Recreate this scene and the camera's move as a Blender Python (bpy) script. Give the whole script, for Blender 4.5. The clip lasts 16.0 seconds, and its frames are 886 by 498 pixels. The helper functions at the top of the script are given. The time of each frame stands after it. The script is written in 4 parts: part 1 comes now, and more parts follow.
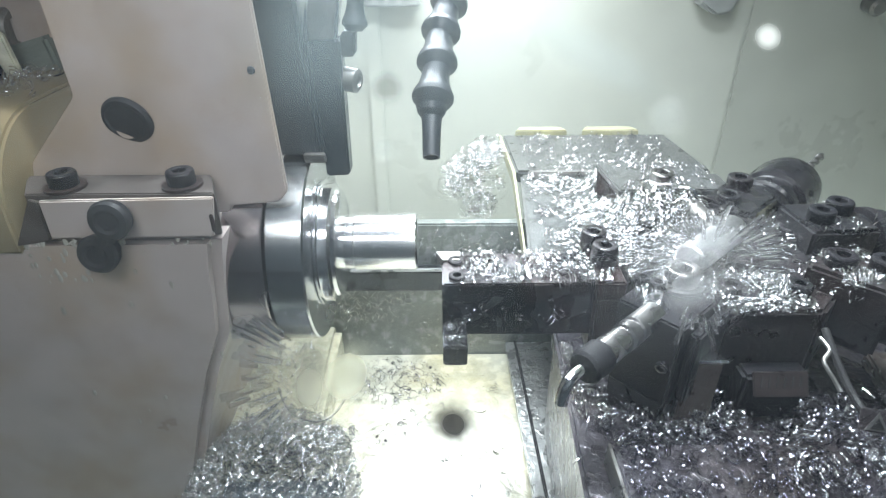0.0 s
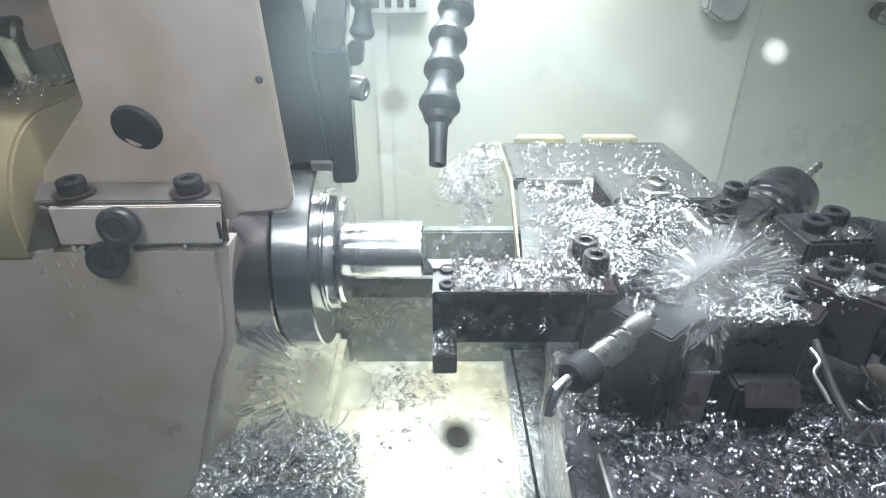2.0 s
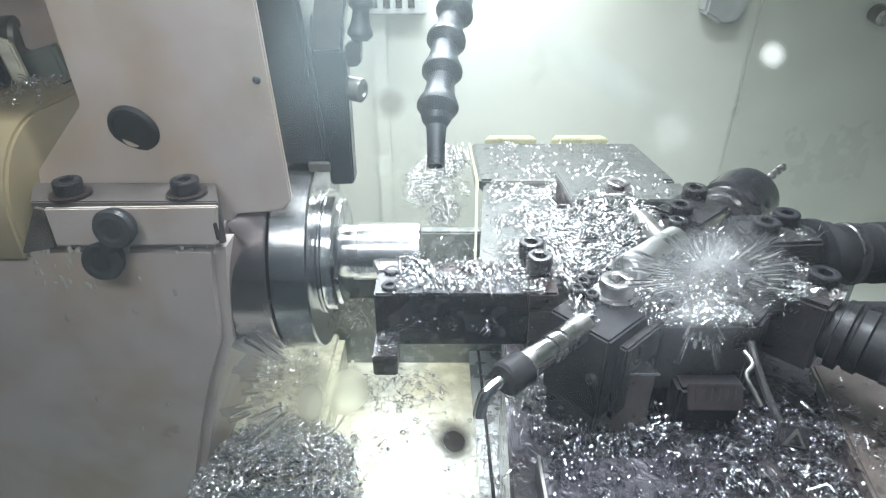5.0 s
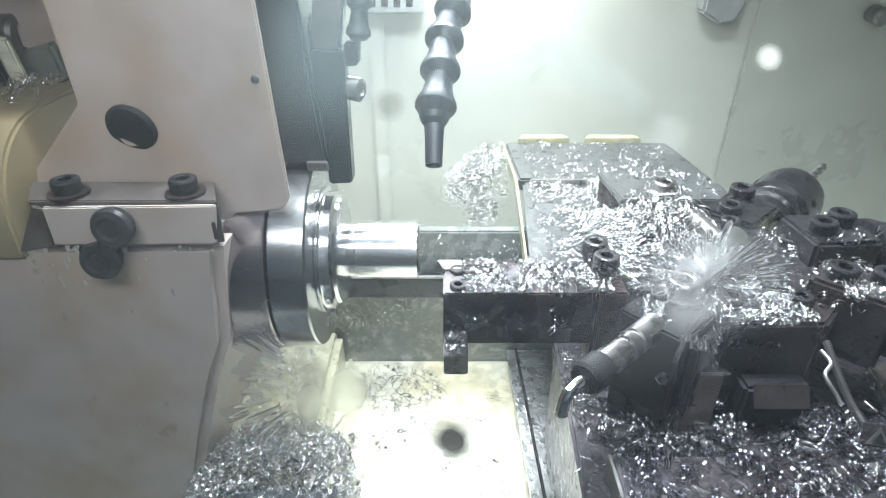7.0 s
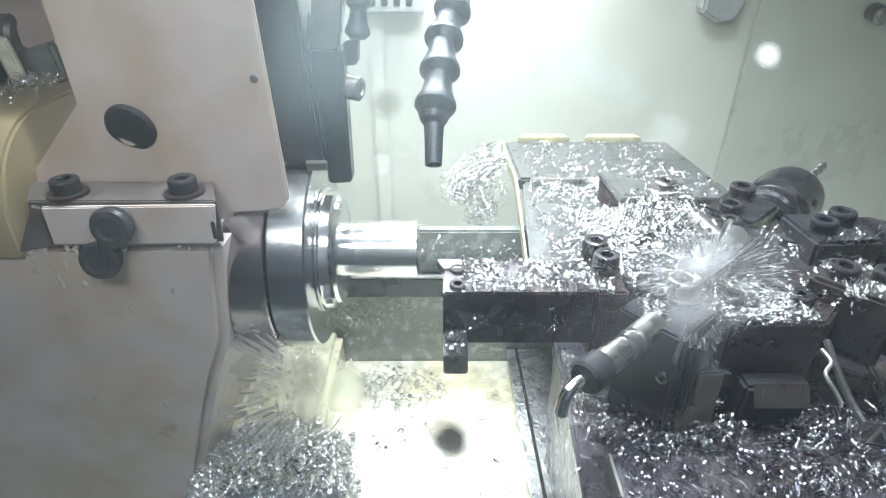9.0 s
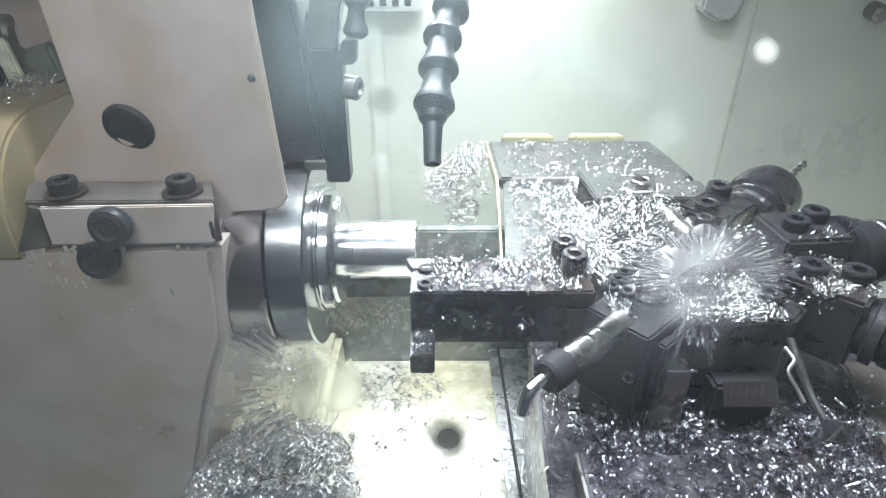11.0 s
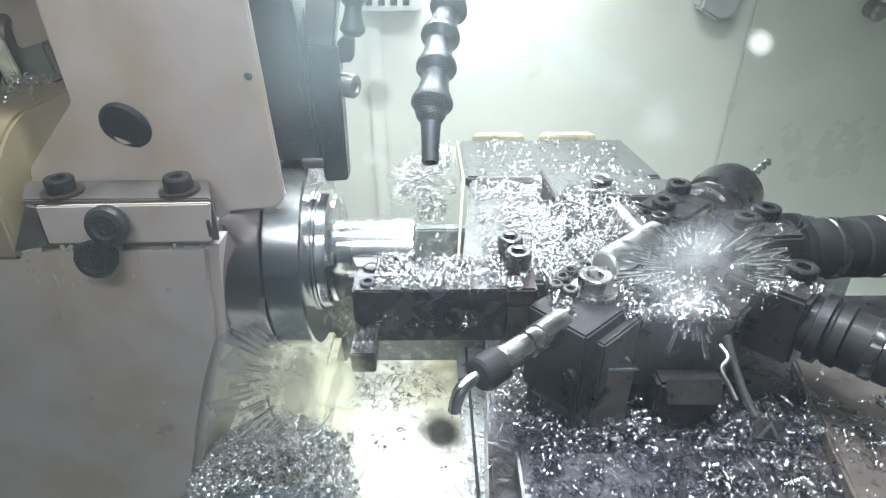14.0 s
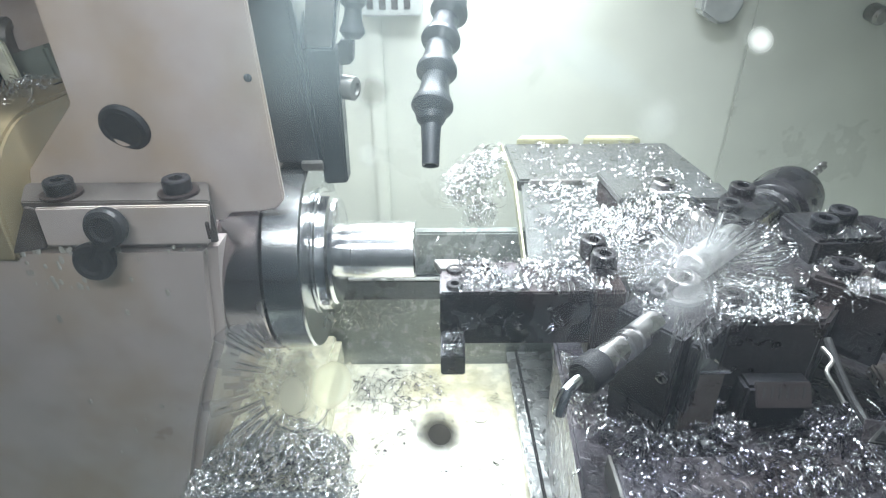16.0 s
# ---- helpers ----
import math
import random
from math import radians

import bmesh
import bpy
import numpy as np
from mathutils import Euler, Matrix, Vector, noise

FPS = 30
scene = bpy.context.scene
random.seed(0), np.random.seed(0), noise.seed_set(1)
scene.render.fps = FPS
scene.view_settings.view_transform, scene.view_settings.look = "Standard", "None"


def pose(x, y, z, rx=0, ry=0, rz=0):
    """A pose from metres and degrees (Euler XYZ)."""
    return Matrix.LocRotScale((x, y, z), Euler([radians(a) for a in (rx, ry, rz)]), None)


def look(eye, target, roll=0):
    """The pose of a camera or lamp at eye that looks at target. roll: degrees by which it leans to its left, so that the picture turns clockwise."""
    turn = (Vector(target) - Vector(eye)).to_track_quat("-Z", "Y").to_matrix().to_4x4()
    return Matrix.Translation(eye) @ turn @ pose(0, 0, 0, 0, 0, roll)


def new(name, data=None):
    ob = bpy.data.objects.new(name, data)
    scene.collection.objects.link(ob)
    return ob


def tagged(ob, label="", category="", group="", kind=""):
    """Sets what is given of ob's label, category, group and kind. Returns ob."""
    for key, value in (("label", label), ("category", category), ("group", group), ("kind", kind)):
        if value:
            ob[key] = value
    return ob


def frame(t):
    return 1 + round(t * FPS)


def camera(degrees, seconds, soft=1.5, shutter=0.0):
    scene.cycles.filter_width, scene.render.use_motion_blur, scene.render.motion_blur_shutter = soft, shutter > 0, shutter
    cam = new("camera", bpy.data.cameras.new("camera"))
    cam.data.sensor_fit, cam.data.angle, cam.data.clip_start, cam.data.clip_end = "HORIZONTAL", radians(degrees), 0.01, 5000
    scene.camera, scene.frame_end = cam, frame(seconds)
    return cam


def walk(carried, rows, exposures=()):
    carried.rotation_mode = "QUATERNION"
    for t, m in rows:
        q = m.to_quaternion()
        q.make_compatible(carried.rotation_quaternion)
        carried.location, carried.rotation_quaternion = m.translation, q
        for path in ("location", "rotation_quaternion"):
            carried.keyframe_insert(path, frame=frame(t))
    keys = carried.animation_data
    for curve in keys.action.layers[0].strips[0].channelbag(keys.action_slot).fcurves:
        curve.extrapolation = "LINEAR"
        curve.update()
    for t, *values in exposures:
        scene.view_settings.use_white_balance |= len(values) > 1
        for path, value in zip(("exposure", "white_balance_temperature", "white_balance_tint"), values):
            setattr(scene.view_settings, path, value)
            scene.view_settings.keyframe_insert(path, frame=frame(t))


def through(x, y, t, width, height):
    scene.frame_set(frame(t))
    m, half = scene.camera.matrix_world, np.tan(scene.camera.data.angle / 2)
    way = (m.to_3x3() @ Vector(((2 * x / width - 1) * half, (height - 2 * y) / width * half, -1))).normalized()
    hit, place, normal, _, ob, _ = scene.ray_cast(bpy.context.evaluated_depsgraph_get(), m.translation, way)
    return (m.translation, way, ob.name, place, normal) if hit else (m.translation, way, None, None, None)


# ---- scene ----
cam = camera(74.55, 16.0, soft=1.1, shutter=0.5)
PATH = [
    (0, pose(-0.0008, -0.2869, 0.1631, 59.611, 0.226, -0.437)),
    (0.5, pose(-0.0013, -0.2855, 0.1621, 59.815, 0.487, -0.374)),
    (1, pose(-0.0007, -0.2864, 0.1631, 59.984, 0.474, -0.004)),
    (1.5, pose(-0.0010, -0.2860, 0.1633, 60.093, 0.486, 0.210)),
    (2, pose(-0.0007, -0.2864, 0.1644, 60.140, 0.231, 0.238)),
    (2.5, pose(-0.0006, -0.2858, 0.1640, 60.135, 0.179, 0.102)),
    (3, pose(-0.0003, -0.2863, 0.1636, 60.260, 0.117, 0.124)),
    (3.5, pose(-0.0004, -0.2864, 0.1640, 60.274, 0.158, 0.129)),
    (4, pose(-0.0002, -0.2862, 0.1641, 60.265, 0.106, 0.216)),
    (6.5, pose(-0.0005, -0.2854, 0.1654, 60.059, -0.050, 0.003)),
    (7, pose(-0.0005, -0.2860, 0.1653, 60.032, -0.102, -0.013)),
    (7.5, pose(-0.0002, -0.2856, 0.1658, 59.908, -0.147, 0.080)),
    (8, pose(-0.0004, -0.2856, 0.1651, 59.971, -0.200, 0.079)),
    (8.5, pose(-0.0002, -0.2854, 0.1652, 59.970, -0.079, 0.064)),
    (9, pose(0.0000, -0.2858, 0.1650, 60.000, 0.000, 0.000)),
    (11.5, pose(0.0009, -0.2857, 0.1638, 60.043, 0.215, -0.096)),
    (12, pose(0.0015, -0.2857, 0.1632, 60.107, 0.374, -0.059)),
    (12.5, pose(0.0014, -0.2859, 0.1632, 60.079, 0.276, -0.132)),
    (13, pose(0.0012, -0.2855, 0.1625, 60.146, 0.312, -0.164)),
    (13.5, pose(0.0016, -0.2855, 0.1628, 60.106, 0.304, -0.124)),
    (14, pose(0.0017, -0.2859, 0.1631, 60.065, 0.314, -0.160)),
    (14.5, pose(0.0021, -0.2857, 0.1635, 60.019, 0.314, -0.058)),
    (15, pose(0.0025, -0.2859, 0.1629, 60.093, 0.435, -0.003)),
    (15.5, pose(0.0028, -0.2857, 0.1620, 60.268, 0.497, 0.035)),
    (16, pose(0.0025, -0.2855, 0.1616, 60.531, 0.368, -0.016)),
]
walk(cam, PATH, [(0, -0.03), (2.5, 0.02), (4.2, 0.0), (6.4, 0.03), (7.5, 0.13), (9.0, 0.19), (11.5, 0.07), (14.0, 0.10), (16.0, 0.12)])

# ---- light ----
world = bpy.data.worlds.new("room")
world.use_nodes = True
world.node_tree.nodes["Background"].inputs[0].default_value = (0.75, 0.85, 1.0, 1)
world.node_tree.nodes["Background"].inputs[1].default_value = 0.15
scene.world = world
scene.view_settings.exposure = 0.0


def area_lamp(name, eye, target, sx, sy, watts, colour):
    lamp = bpy.data.lights.new(name, "AREA")
    lamp.shape, lamp.size, lamp.size_y, lamp.energy, lamp.color = "RECTANGLE", sx, sy, watts, colour
    ob = new(name, lamp)
    ob.matrix_world = look(eye, target)
    return ob


area_lamp("back_lamp", (-0.02, 0.335, 0.33), (-0.02, -0.03, -0.10), 0.34, 0.26, 4.3, (0.85, 0.94, 1.0)).data.spread = radians(140)
area_lamp("roof_lamp", (0.03, -0.03, 0.485), (0.03, -0.03, 0.0), 0.30, 0.10, 4.7, (0.85, 0.94, 1.0)).data.spread = radians(110)
area_lamp("door_lamp", (-0.05, -0.40, 0.37), (-0.02, 0.0, 0.03), 0.30, 0.10, 0.57, (0.92, 0.97, 1.0)).data.spread = radians(120)
area_lamp("wall_lamp", (0.03, 0.34, 0.165), (0.04, 0.40, 0.06), 0.20, 0.02, 0.42, (0.92, 1.0, 1.0))


# ---- materials ----
def material(name, colour, rough=0.5, metal=0.0, spread=0.25, scale=60, bump=0.2, stain=None, stain_scale=9, stain_amount=0.5,
             coat=0.0, stretch=(1, 1, 1), fine=600, bump_depth=0.0006):
    """Paint or metal with large stains, small grain and a fine relief."""
    m = bpy.data.materials.new(name)
    m.use_nodes = True
    nt = m.node_tree
    n, l = nt.nodes, nt.links
    b = n["Principled BSDF"]
    co = n.new("ShaderNodeNewGeometry")
    mp = n.new("ShaderNodeMapping")
    mp.inputs["Scale"].default_value = stretch
    l.new(co.outputs["Position"], mp.inputs[0])
    small = n.new("ShaderNodeTexNoise")
    small.inputs["Scale"].default_value, small.inputs["Detail"].default_value = scale, 6
    big = n.new("ShaderNodeTexNoise")
    big.inputs["Scale"].default_value, big.inputs["Detail"].default_value = stain_scale, 5
    grain = n.new("ShaderNodeTexNoise")
    grain.inputs["Scale"].default_value, grain.inputs["Detail"].default_value = fine, 3
    for t in (small, big, grain):
        l.new(mp.outputs[0], t.inputs["Vector"])
    ramp = n.new("ShaderNodeMapRange")
    ramp.inputs[1].default_value, ramp.inputs[2].default_value = 0.3, 0.7
    ramp.inputs[3].default_value, ramp.inputs[4].default_value = 1 - spread, 1 + spread
    l.new(small.outputs[0], ramp.inputs[0])
    mul = n.new("ShaderNodeMix")
    mul.data_type, mul.blend_type = "RGBA", "MULTIPLY"
    mul.inputs[0].default_value = 1
    mixs = n.new("ShaderNodeMix")
    mixs.data_type = "RGBA"
    sr = n.new("ShaderNodeMapRange")
    sr.inputs[1].default_value, sr.inputs[2].default_value = 0.45, 0.72
    sr.inputs[3].default_value, sr.inputs[4].default_value = 0, stain_amount
    l.new(big.outputs[0], sr.inputs[0])
    l.new(sr.outputs[0], mixs.inputs[0])
    mixs.inputs[6].default_value = (*colour, 1)
    mixs.inputs[7].default_value = (*(stain or [c * 0.6 for c in colour]), 1)
    l.new(mixs.outputs[2], mul.inputs[6])
    l.new(ramp.outputs[0], mul.inputs[7])
    l.new(mul.outputs[2], b.inputs["Base Color"])
    rr = n.new("ShaderNodeMapRange")
    rr.inputs[1].default_value, rr.inputs[2].default_value = 0.3, 0.7
    rr.inputs[3].default_value, rr.inputs[4].default_value = max(0.03, rough * 0.65), min(1, rough * 1.35)
    l.new(small.outputs[0], rr.inputs[0])
    l.new(rr.outputs[0], b.inputs["Roughness"])
    b.inputs["Metallic"].default_value = metal
    b.inputs["Coat Weight"].default_value, b.inputs["Coat Roughness"].default_value = coat, 0.08
    bp = n.new("ShaderNodeBump")
    bp.inputs["Strength"].default_value, bp.inputs["Distance"].default_value = bump, bump_depth
    l.new(grain.outputs[0], bp.inputs["Height"])
    l.new(bp.outputs[0], b.inputs["Normal"])
    return m


def wet(name, colour, rough, metal, wave=0.5, depth=0.002, scale=70, stain=None, coat=1.0):
    """A surface under a rippled film of coolant."""
    m = material(name, colour, rough, metal, 0.2, 90, 0.0, stain, 14, 0.6, coat)
    nt = m.node_tree
    n, l = nt.nodes, nt.links
    tex = n.new("ShaderNodeTexNoise")
    tex.inputs["Scale"].default_value, tex.inputs["Detail"].default_value = scale, 4
    tex.inputs["Distortion"].default_value = 1.5
    geo = n.new("ShaderNodeNewGeometry")
    l.new(geo.outputs["Position"], tex.inputs["Vector"])
    bp = n.new("ShaderNodeBump")
    bp.inputs["Strength"].default_value, bp.inputs["Distance"].default_value = wave, depth
    l.new(tex.outputs[0], bp.inputs["Height"])
    l.new(bp.outputs[0], n["Principled BSDF"].inputs["Coat Normal"])
    l.new(bp.outputs[0], n["Principled BSDF"].inputs["Normal"])
    return m


M_BEIGE = material("beige_paint", (0.480, 0.420, 0.395), 0.42, 0, 0.08, 30, 0.05, (0.390, 0.290, 0.195), 13, 1.15, 0.15)
M_OCHRE = material("yellowed_paint", (0.24, 0.200, 0.122), 0.45, 0, 0.14, 40, 0.15, (0.25, 0.17, 0.08), 14, 0.9, 0.15)
M_CREAM = material("cream_paint", (0.60, 0.62, 0.56), 0.35, 0, 0.05, 15, 0.1, (0.50, 0.51, 0.45), 3, 0.12, 0.2)
M_GREYPAINT = material("grey_paint", (0.045, 0.055, 0.063), 0.42, 0, 0.15, 50, 0.04, (0.03, 0.035, 0.04), 12, 0.5, 0.3)
M_STEEL = material("bare_steel", (0.27, 0.265, 0.255), 0.38, 0.85, 0.2, 80, 0.08, (0.16, 0.15, 0.13), 25, 0.5)
M_BLACK = material("black_oxide", (0.016, 0.016, 0.019), 0.42, 0.0, 0.3, 90, 0.5, (0.032, 0.025, 0.026), 20, 0.6, 0.1)
M_WETBLACK = material("wet_black_steel", (0.016, 0.016, 0.019), 0.28, 0.0, 0.3, 90, 0.3, (0.030, 0.024, 0.026), 20, 0.6, 0.8)
M_TOOL = material("oiled_tool_steel", (0.032, 0.033, 0.038), 0.25, 0.5, 0.3, 70, 0.2, (0.075, 0.042, 0.036), 26, 0.6, 0.1)
M_RUST = material("rusty_steel", (0.030, 0.020, 0.019), 0.4, 0.1, 0.35, 90, 0.4, (0.03, 0.022, 0.022), 40, 0.7, 0.08)
M_CHROME = material("ground_steel", (0.72, 0.73, 0.74), 0.16, 1.0, 0.04, 30, 0.02, (0.55, 0.55, 0.56), 30, 0.4, 0, (1, 1, 1), 900, 0.0002)
M_BRIGHT = material("brushed_bright_steel", (0.82, 0.82, 0.83), 0.36, 1.0, 0.05, 40, 0.0, (0.6, 0.6, 0.6), 40, 0.3)
M_TURNED = material("turned_steel", (0.86, 0.86, 0.86), 0.2, 1.0, 0.03, 30, 0.06, None, 60, 0.1, 0, (5, 1, 1), 200, 0.00008)
M_SLEEVE = material("dark_wet_steel", (0.50, 0.49, 0.49), 0.27, 1.0, 0.2, 60, 0.1, (0.08, 0.07, 0.07), 40, 0.5, 0.3)
M_CHUCK = material("dark_ground_steel", (0.50, 0.515, 0.52), 0.22, 1.0, 0.03, 30, 0.0, (0.25, 0.24, 0.24), 14, 0.4, 0.0)
M_RING = material("reddened_ground_steel", (0.42, 0.37, 0.37), 0.26, 1.0, 0.04, 30, 0.0, (0.17, 0.12, 0.11), 14, 0.5, 0.0)
M_RUBBER = material("black_rubber", (0.016, 0.016, 0.018), 0.6, 0, 0.2, 90, 0.02, None, 20, 0.4, 0.15)
for _m, _spec, _coat in ((M_BLACK, 0.22, 0.0), (M_RUST, 0.25, 0.0), (M_RUBBER, 0.25, 0.05)):
    _m.node_tree.nodes["Principled BSDF"].inputs["Specular IOR Level"].default_value = _spec
    _m.node_tree.nodes["Principled BSDF"].inputs["Coat Weight"].default_value = _coat
# Dirty pane that also carries painted haze as a translucent veil.
M_HAZEPANE = bpy.data.materials.new("dirty_hazed_glass")
M_HAZEPANE.use_nodes = True
_n, _l = M_HAZEPANE.node_tree.nodes, M_HAZEPANE.node_tree.links
_n.clear()
_out, _mix, _clear, _veil = (_n.new("ShaderNode" + k) for k in ("OutputMaterial", "MixShader", "BsdfTransparent", "BsdfTranslucent"))
_veil.inputs[0].default_value = (0.74, 0.88, 1.0, 1)
_tex, _rng = _n.new("ShaderNodeTexNoise"), _n.new("ShaderNodeMapRange")
_tex.inputs["Scale"].default_value, _tex.inputs["Detail"].default_value = 22, 4
# The painted haze is stronger on the left, weaker on the right.
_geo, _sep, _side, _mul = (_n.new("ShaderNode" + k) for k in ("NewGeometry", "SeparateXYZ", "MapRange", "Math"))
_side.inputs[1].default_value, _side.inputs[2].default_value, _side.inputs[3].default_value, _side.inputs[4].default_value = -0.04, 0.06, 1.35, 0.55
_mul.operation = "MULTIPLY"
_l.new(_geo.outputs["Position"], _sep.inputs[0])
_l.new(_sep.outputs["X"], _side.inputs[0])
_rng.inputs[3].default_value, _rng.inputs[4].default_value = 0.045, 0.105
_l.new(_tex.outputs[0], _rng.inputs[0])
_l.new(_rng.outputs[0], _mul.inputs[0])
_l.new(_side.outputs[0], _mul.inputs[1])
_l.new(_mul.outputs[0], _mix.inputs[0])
_l.new(_clear.outputs[0], _mix.inputs[1])
_haze, _both = _n.new("ShaderNodeBsdfRefraction"), _n.new("ShaderNodeMixShader")
_haze.inputs["Roughness"].default_value, _haze.inputs["IOR"].default_value, _both.inputs[0].default_value = 0.62, 1.25, 0.5
_l.new(_veil.outputs[0], _both.inputs[1])
_l.new(_haze.outputs[0], _both.inputs[2])
_l.new(_both.outputs[0], _mix.inputs[2])
_l.new(_mix.outputs[0], _out.inputs[0])
M_WATER = bpy.data.materials.new("coolant_water")
M_WATER.use_nodes = True
_b = M_WATER.node_tree.nodes["Principled BSDF"]
_w, _wl = M_WATER.node_tree.nodes, M_WATER.node_tree.links
_milk, _blend = _w.new("ShaderNodeBsdfTranslucent"), _w.new("ShaderNodeMixShader")
_blend.inputs[0].default_value = 0.01
_wl.new(_b.outputs[0], _blend.inputs[1])
_wl.new(_milk.outputs[0], _blend.inputs[2])
_wl.new(_blend.outputs[0], _w["Material Output"].inputs[0])
_b.inputs["Transmission Weight"].default_value, _b.inputs["Roughness"].default_value, _b.inputs["IOR"].default_value = 1, 0.03, 1.33


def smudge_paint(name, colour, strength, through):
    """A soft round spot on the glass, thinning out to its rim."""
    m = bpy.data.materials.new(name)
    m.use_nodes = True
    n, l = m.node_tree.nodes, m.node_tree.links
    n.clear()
    out, mix, clear, dirt_haze = (n.new("ShaderNode" + k) for k in ("OutputMaterial", "MixShader", "BsdfTransparent", "BsdfTranslucent" if through else "BsdfDiffuse"))
    dirt_haze.inputs[0].default_value = (*colour, 1)
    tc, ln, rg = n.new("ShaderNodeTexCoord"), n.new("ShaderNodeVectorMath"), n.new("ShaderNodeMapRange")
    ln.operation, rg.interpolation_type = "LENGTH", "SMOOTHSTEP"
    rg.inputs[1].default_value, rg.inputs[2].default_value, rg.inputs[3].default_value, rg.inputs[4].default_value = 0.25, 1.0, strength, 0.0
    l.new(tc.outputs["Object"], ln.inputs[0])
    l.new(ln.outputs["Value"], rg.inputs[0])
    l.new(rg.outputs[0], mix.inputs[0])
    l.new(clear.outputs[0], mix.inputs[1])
    l.new(dirt_haze.outputs[0], mix.inputs[2])
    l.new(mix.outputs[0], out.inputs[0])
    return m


M_SPOTDARK = smudge_paint("dark_grease_spot", (0.03, 0.03, 0.035), 0.95, False)
M_SPOTBROWN = smudge_paint("brown_grease_spot", (0.36, 0.36, 0.29), 0.55, False)
M_SPOTFAINT = smudge_paint("faint_grease_spot", (0.10, 0.10, 0.09), 0.40, False)
M_SPOTLIGHT = smudge_paint("dried_coolant_spot", (1.0, 1.0, 0.95), 0.8, True)
M_SPOTPALE = smudge_paint("pale_coolant_spot", (0.97, 1.0, 0.97), 0.22, True)
M_SPOTWHITE = smudge_paint("painted_splash_white", (0.95, 0.97, 1.0), 0.22, True)
M_SPOTHAZE = smudge_paint("painted_splash_haze", (0.97, 0.98, 1.0), 0.13, True)
M_SPOTTHIN = smudge_paint("thin_painted_veil", (0.88, 0.90, 1.0), 0.030, True)
# Serves the pale dried streak and the painted lamp haze at the top.
M_SPOTBROAD = smudge_paint("milky_smear_and_haze", (0.80, 0.95, 1.0), 0.12, True)
M_SPOTYELLOW = smudge_paint("yellow_coolant_spot", (0.98, 0.97, 0.70), 0.4, True)
M_HOSE = material("black_hose_plastic", (0.012, 0.015, 0.020), 0.42, 0, 0.2, 60, 0.0, None, 20, 0.4, 0.12)
M_CHIP = material("steel_swarf", (0.90, 0.90, 0.91), 0.17, 1.0, 0.15, 200, 0.2, (0.5, 0.5, 0.5), 90, 0.5)
M_CHIPDARK = material("oily_swarf", (0.36, 0.35, 0.41), 0.16, 1.0, 0.3, 200, 0.2, (0.10, 0.09, 0.12), 60, 0.8)
M_WHITE = wet("wet_white_tray", (0.66, 0.65, 0.53), 0.25, 0, 0.9, 0.003, 38, (0.54, 0.45, 0.19))
M_WETPLATE = wet("wet_grey_plate", (0.22, 0.24, 0.23), 0.24, 0.2, 0.3, 0.0015, 170, (0.24, 0.26, 0.23))
M_WETCREAM = wet("wet_cream_sheet", (0.64, 0.62, 0.46), 0.3, 0, 0.5, 0.002, 60, (0.40, 0.36, 0.20))
M_STRIP = wet("wet_slide_cover", (0.38, 0.39, 0.38), 0.3, 0.6, 0.6, 0.002, 160, (0.18, 0.18, 0.18))
M_SLIDE = wet("oily_slide", (0.06, 0.055, 0.065), 0.3, 0.4, 0.6, 0.002, 130, (0.10, 0.08, 0.07), 0.4)
M_REAR = wet("wet_cast_iron", (0.095, 0.10, 0.10), 0.36, 0.3, 0.5, 0.002, 120, (0.12, 0.12, 0.11))
M_TURRET = wet("oily_turret_steel", (0.030, 0.030, 0.034), 0.34, 0.3, 0.5, 0.0012, 110, (0.05, 0.034, 0.03), 0.25)
M_RAIL = wet("wet_dark_rail", (0.045, 0.05, 0.055), 0.3, 0.4, 0.4, 0.0015, 120, None, 0.4)
M_YELLOW = material("yellow_edge_paint", (0.40, 0.39, 0.26), 0.4, 0, 0.2, 60, 0.2, (0.35, 0.32, 0.15), 30, 0.6, 0.3)
M_COVER = wet("stained_brown_cover", (0.13, 0.11, 0.10), 0.35, 0.2, 0.4, 0.001, 90, (0.08, 0.05, 0.04), 0.4)
M_PLATE = material("printed_plate", (0.040, 0.032, 0.032), 0.32, 0.4, 0.25, 80, 0.1)
M_STRAP = material("dull_black_strap", (0.012, 0.012, 0.013), 0.75, 0, 0.2, 90, 0.0)
M_CLAMP = material("stained_clamp_steel", (0.105, 0.092, 0.085), 0.5, 0.2, 0.3, 70, 0.1, (0.05, 0.035, 0.03), 45, 0.8)
M_INK = material("black_ink", (0.02, 0.02, 0.02), 0.5)


# ---- mesh helpers ----
def thing(name, base, label, category, group="", kind=""):
    ob = new(name)
    ob.empty_display_size = 0.01
    ob.location = base
    return tagged(ob, label, category, group, kind)


def part(name, bm, mat, parent, label="", smooth=True):
    """One mesh under a thing or a part; the bmesh is in world coordinates."""
    me = bpy.data.meshes.new(name)
    root = parent
    base = Vector()
    while root is not None:
        base += root.location
        root = root.parent
    bmesh.ops.translate(bm, verts=bm.verts, vec=-base)
    bmesh.ops.recalc_face_normals(bm, faces=bm.faces)
    bm.to_mesh(me)
    bm.free()
    finish(me, mat, smooth)
    ob = new(name, me)
    ob.parent = parent
    return tagged(ob, label)


def finish(me, mat, smooth=True):
    me.materials.append(mat)
    if smooth:
        me.shade_smooth()
        me.set_sharp_from_angle(angle=radians(21))


